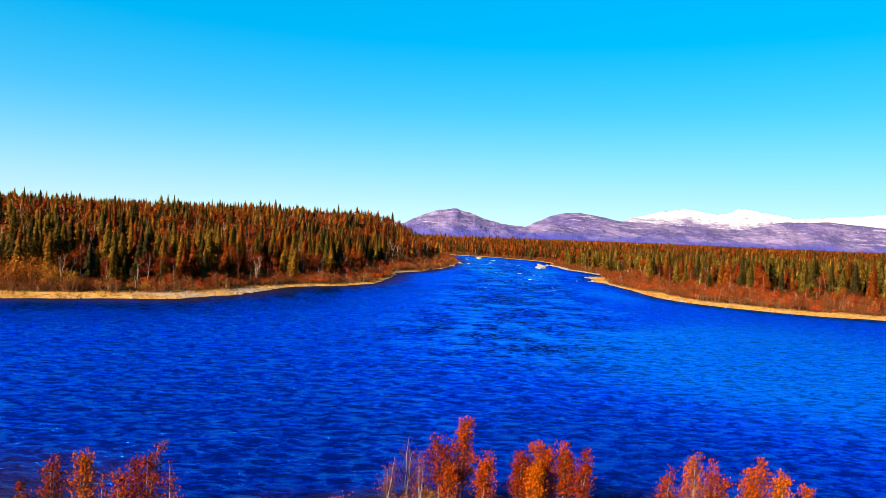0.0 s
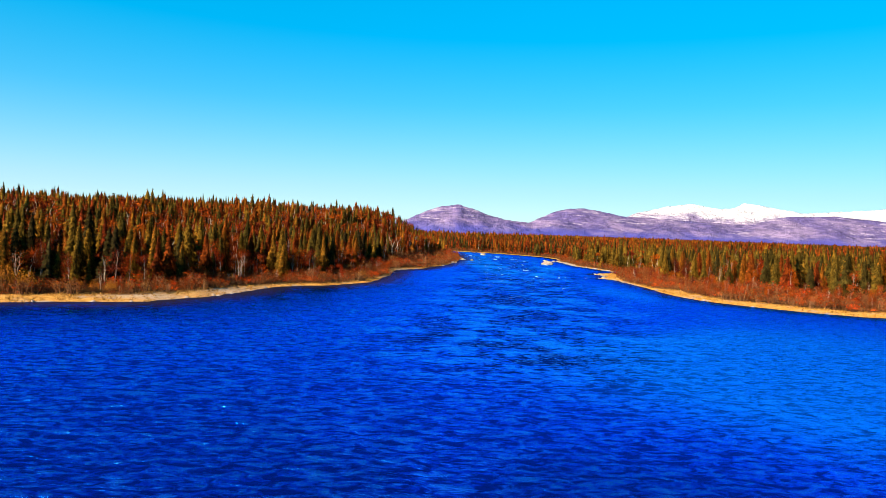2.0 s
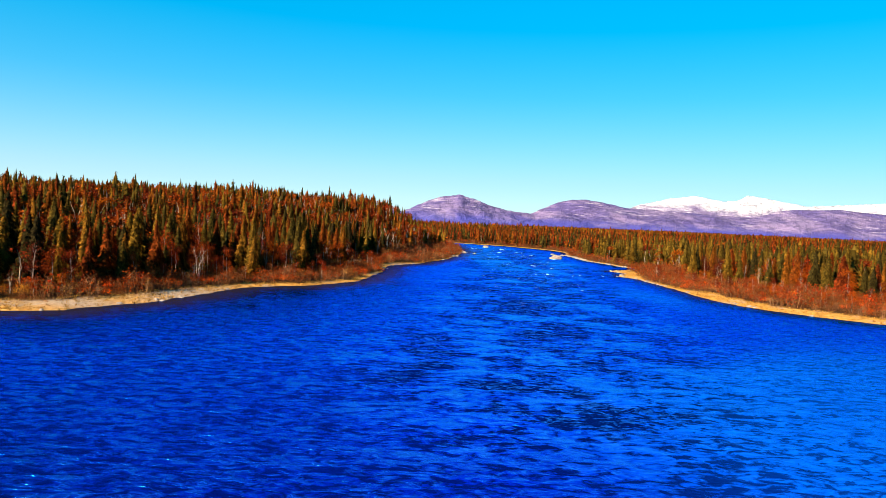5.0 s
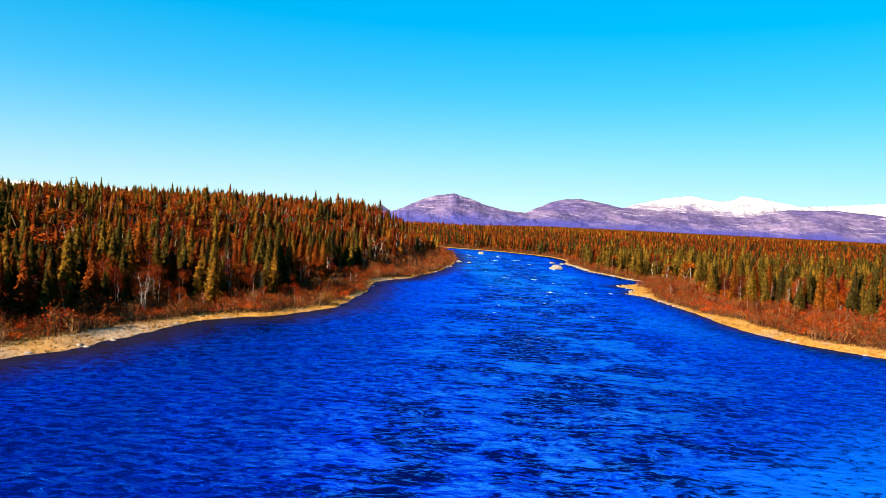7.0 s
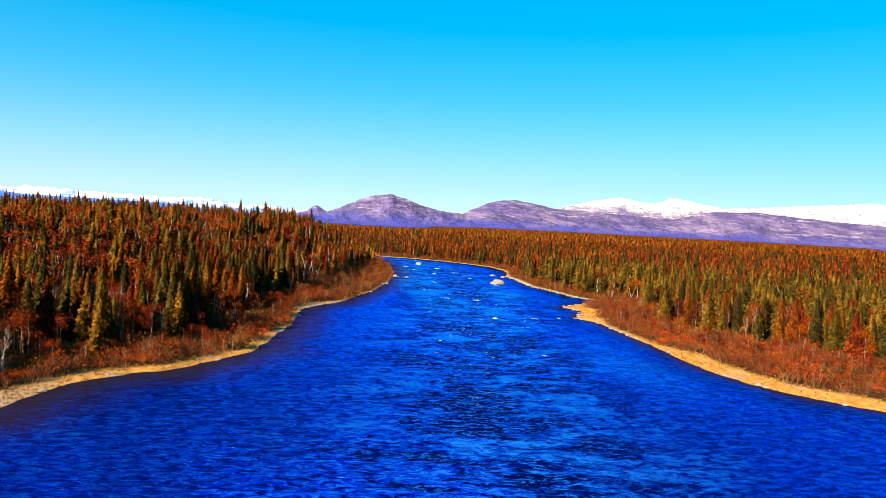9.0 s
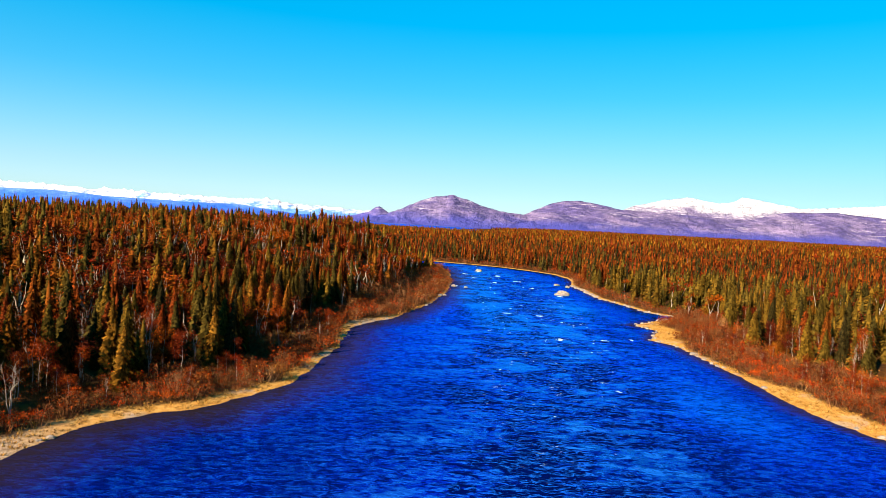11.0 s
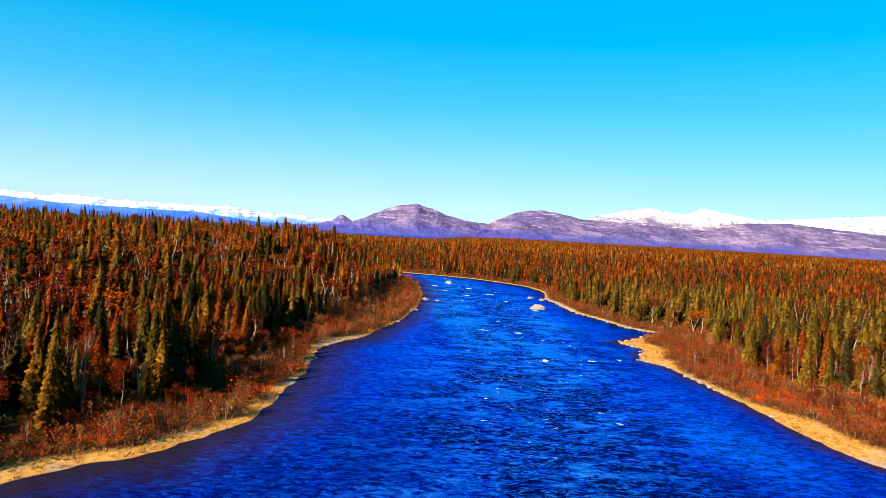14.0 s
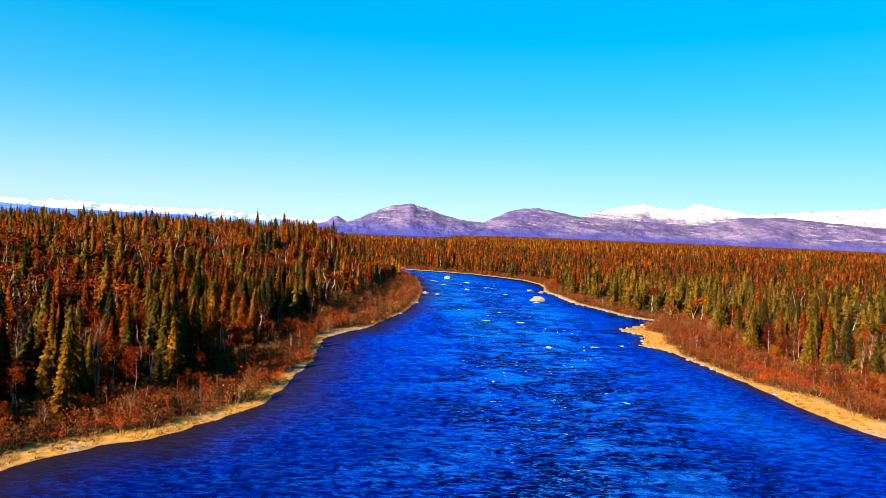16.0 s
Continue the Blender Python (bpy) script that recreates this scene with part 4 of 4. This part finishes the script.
x, y = scatter(-135, 160, 130, 345, 0.55)
d = shore_distance(x, y)
w = beach_width(x, y)
k = (d > 0.5) & (d < w + 1.5) & in_sight(x, y) & (rng.random(len(x)) < 0.35 + 0.5 * (wave(x, y, 5.0, 0.2) > -0.1))
x4, y4 = scatter(-300, 320, 120, 650, 2.2)
d4 = shore_distance(x4, y4)
k4 = (d4 > 0.6) & (d4 < beach_width(x4, y4) + 1) & in_sight(x4, y4) & ((x4 < -135) | (x4 > 160) | (y4 > 345))
gx, gy = np.concatenate([x[k], x4[k4]]), np.concatenate([y[k], y4[k4]])
forest("bank_grass", "golden dry grass tussocks on the shore", [tussock(15) for _ in range(5)], [GRASS], gx, gy, rng.uniform(0.18, 0.5, len(gx)), rng.uniform(1.2, 2.2, len(gx)), 8, "grass")


# ---- boulders ----
def boulder(rnd, name, a, b, c, label):
    bm = bmesh.new()
    bmesh.ops.create_icosphere(bm, subdivisions=3 if a > 1 else 2, radius=1.0)
    off = Vector((rnd.uniform(0, 50), rnd.uniform(0, 50), 0))
    for v in bm.verts:
        n = noise.fractal(v.co * 1.1 + off, 0.8, 2.2, 4)
        cut = min(1.0, 0.95 + 0.3 * noise.noise(v.co * 0.8 + off))
        q = v.co * (cut + 0.16 * n)
        v.co = Vector((q.x * a, q.y * b, max(q.z, -0.6) * c))
    me = bpy.data.meshes.new(name)
    bm.to_mesh(me)
    bm.free()
    me.materials.append(BOULDER)
    return tagged(new(name, me), label, "boulder", "boulders in the river")


for bx, by, a, b, c in ((60, 411, 3.2, 2.6, 2.2), (29, 529, 2.3, 2.0, 1.6), (11.5, 424, 1.3, 1.2, 0.9), (17, 421, 1.1, 0.9, 0.5), (66, 460, 2.0, 1.5, 0.9), (70, 452, 1.6, 1.3, 0.9)):
    boulder(rnd, "boulder", a, b, c, "big pale granite boulder standing in the rapids" if a > 2 else "low pale boulder at the water's edge").matrix_basis = pose(bx, by, 0.1, 0, 0, rnd.uniform(0, 360))


pebbles = Kinds([boulder(rnd, "stone", a, b, c, "grey stone lying at the waterline") for a, b, c in ((0.5, 0.4, 0.35), (0.7, 0.5, 0.4), (0.4, 0.35, 0.3), (0.6, 0.6, 0.3))])
x, y = scatter(-75, 100, 140, 470, 1.3)
d = shore_distance(x, y)
k = (np.abs(d - 0.3) < 0.7) & in_sight(x, y) & (rng.random(len(x)) < np.where(x > 30, np.interp(y, [176, 250, 285, 300, 335, 350, 440, 460], [0.1, 0.1, 0.4, 0.6, 0.5, 0.9, 0.9, 0.5]), np.interp(y, [140, 190, 230, 290, 310, 330], [0.12, 0.12, 0.05, 0.15, 0.15, 0.05])))
for i, (px, py) in enumerate(zip(x[k][:260], y[k][:260])):
    pebbles.set(i, put_at(px, py, rng.uniform(0, 360), rng.uniform(0.5, 1.5) * (1.5 if py > 340 else 1.0)))


# ---- birches of the near bank ----
def sapling(px, py, top, stems, leaves, label=""):
    """A narrow young birch: stems with many thin rising twigs, leaves close to them."""
    z = float(height(np.array([px]), np.array([py]))[0])
    H = top - z
    ob = new("birch_tree")
    twigs, spots = [], []
    for s in range(stems):
        a0, lean, tall = rnd.uniform(0, 6.28), H * rnd.uniform(0.02, 0.07 + 0.06 * (stems > 1)), 1.0 if s == 0 else rnd.uniform(0.78, 0.95)
        pts = [(lean * math.cos(a0) * f ** 1.2 + rnd.gauss(0, 0.006 * H), lean * math.sin(a0) * f ** 1.2 + rnd.gauss(0, 0.006 * H), tall * H * f - 0.1) for f in (0, 0.2, 0.4, 0.6, 0.8, 1.0)]
        r = 0.007 * H + 0.008
        part("trunk", tube(pts, [r * (1 - 0.9 * i / 5) for i in range(6)], 6), BIRCH_BARK, ob, "pale birch trunk")
        for _ in range(44):
            f = rnd.uniform(0.22, 0.97)
            i = int(f * 5)
            p = Vector(pts[i]).lerp(Vector(pts[i + 1]), f * 5 - i)
            a, reach = rnd.uniform(0, 6.28), H * rnd.uniform(0.10, 0.24) * (1.10 - 0.85 * f)
            q = p + Vector((reach * math.cos(a), reach * math.sin(a), reach * rnd.uniform(0.8, 1.9)))
            m = p.lerp(q, 0.55) + Vector((0.2 * reach * math.cos(a), 0.2 * reach * math.sin(a), -0.1 * reach))
            twigs.append(tube([p, m, q], [0.30 * r, 0.2 * r, 0.06 * r], 3))
            for _ in range(2):
                k = m.lerp(q, rnd.random())
                e = k + Vector((rnd.gauss(0, 0.35), rnd.gauss(0, 0.35), rnd.uniform(0.1, 0.7))) * reach
                twigs.append(tube([k, e], [0.12 * r, 0.04 * r], 3))
                spots.append(tuple(k.lerp(e, rnd.random())))
            spots += [tuple(q), tuple(m.lerp(q, rnd.random())), tuple(p.lerp(m, rnd.random()))]
        spots.append(pts[-1])
    tagged(part("branchwork", join(*twigs), GREY, ob), kind="stuff")
    if leaves > 70:
        part("crown", leaf_cloud(rnd, spots, int(1.5 * leaves), 0.095, 0.028 * H), SAPLING, ob)
    tagged(ob, label, "tree", "birches of the near bank")
    ob.matrix_basis = pose(px, py, z, 0, 0, rnd.uniform(0, 360))


for px, py, top, stems, leaves in ((-20.9, 38, 2.8, 1, 500), (-19.4, 38, 4.4, 3, 1200), (-17.8, 38, 4.7, 3, 1500), (-16.4, 37.5, 3.6, 1, 160), (-14.2, 37.5, 5.4, 3, 2000),
                                   (-12.6, 37, 4.6, 2, 160), (-15.4, 37.5, 4.2, 3, 700), (1.4, 43, 5.0, 2, 1700), (2.6, 43.5, 5.7, 2, 3000), (3.9, 42.5, 4.2, 3, 1800), (2.0, 42.5, 3.8, 3, 1500), (-0.7, 43, 4.9, 4, 60),
                                   (-1.8, 42, 4.0, 4, 120), (0.2, 42.5, 4.2, 3, 200), (6.3, 43, 4.3, 4, 2800), (7.6, 43.5, 4.7, 4, 3200), (8.9, 43, 4.8, 4, 2800), (9.8, 42.5, 4.5, 3, 1500), (7.0, 42, 4.0, 4, 2200), (14.6, 41.5, 4.0, 4, 800), (16.2, 41.5, 5.1, 4, 1300), (17.6, 41.5, 4.5, 3, 1500),
                                   (19.6, 41.5, 4.9, 3, 2600), (21.0, 41, 4.3, 3, 2000), (22.4, 40.5, 3.7, 3, 1500), (23.4, 40.2, 3.2, 3, 1300), (25.6, 40, 3.1, 4, 1500)):
    sapling(px, py, top, stems, leaves, "bare grey birch sapling on the near bank" if leaves < 201 else "small mountain birch with orange-red leaves on the near bank")
bank = Kinds([willow_shrub(rnd, 1.6, 40, 900, 0.07, 1.1, m, label) for m, label in ((YELLOW, "low golden-orange willow bush on the near bank"), (RED, "low red dwarf birch bush on the near bank"))])
for i in range(34):
    px = (-24 + 13 * rng.random()) if i % 3 == 0 else (-5 + 15 * rng.random()) if i % 3 == 1 else (14 + 13 * rng.random())
    py = np.interp(px, [-26, -14, -4, 9, 20, 34], [37.0, 38.5, 42.5, 44.5, 42.3, 37.5]) - 2.2 * rng.random()
    bank.set(i, put_at(px, py, rng.uniform(0, 360), rng.uniform(0.7, 1.15)))
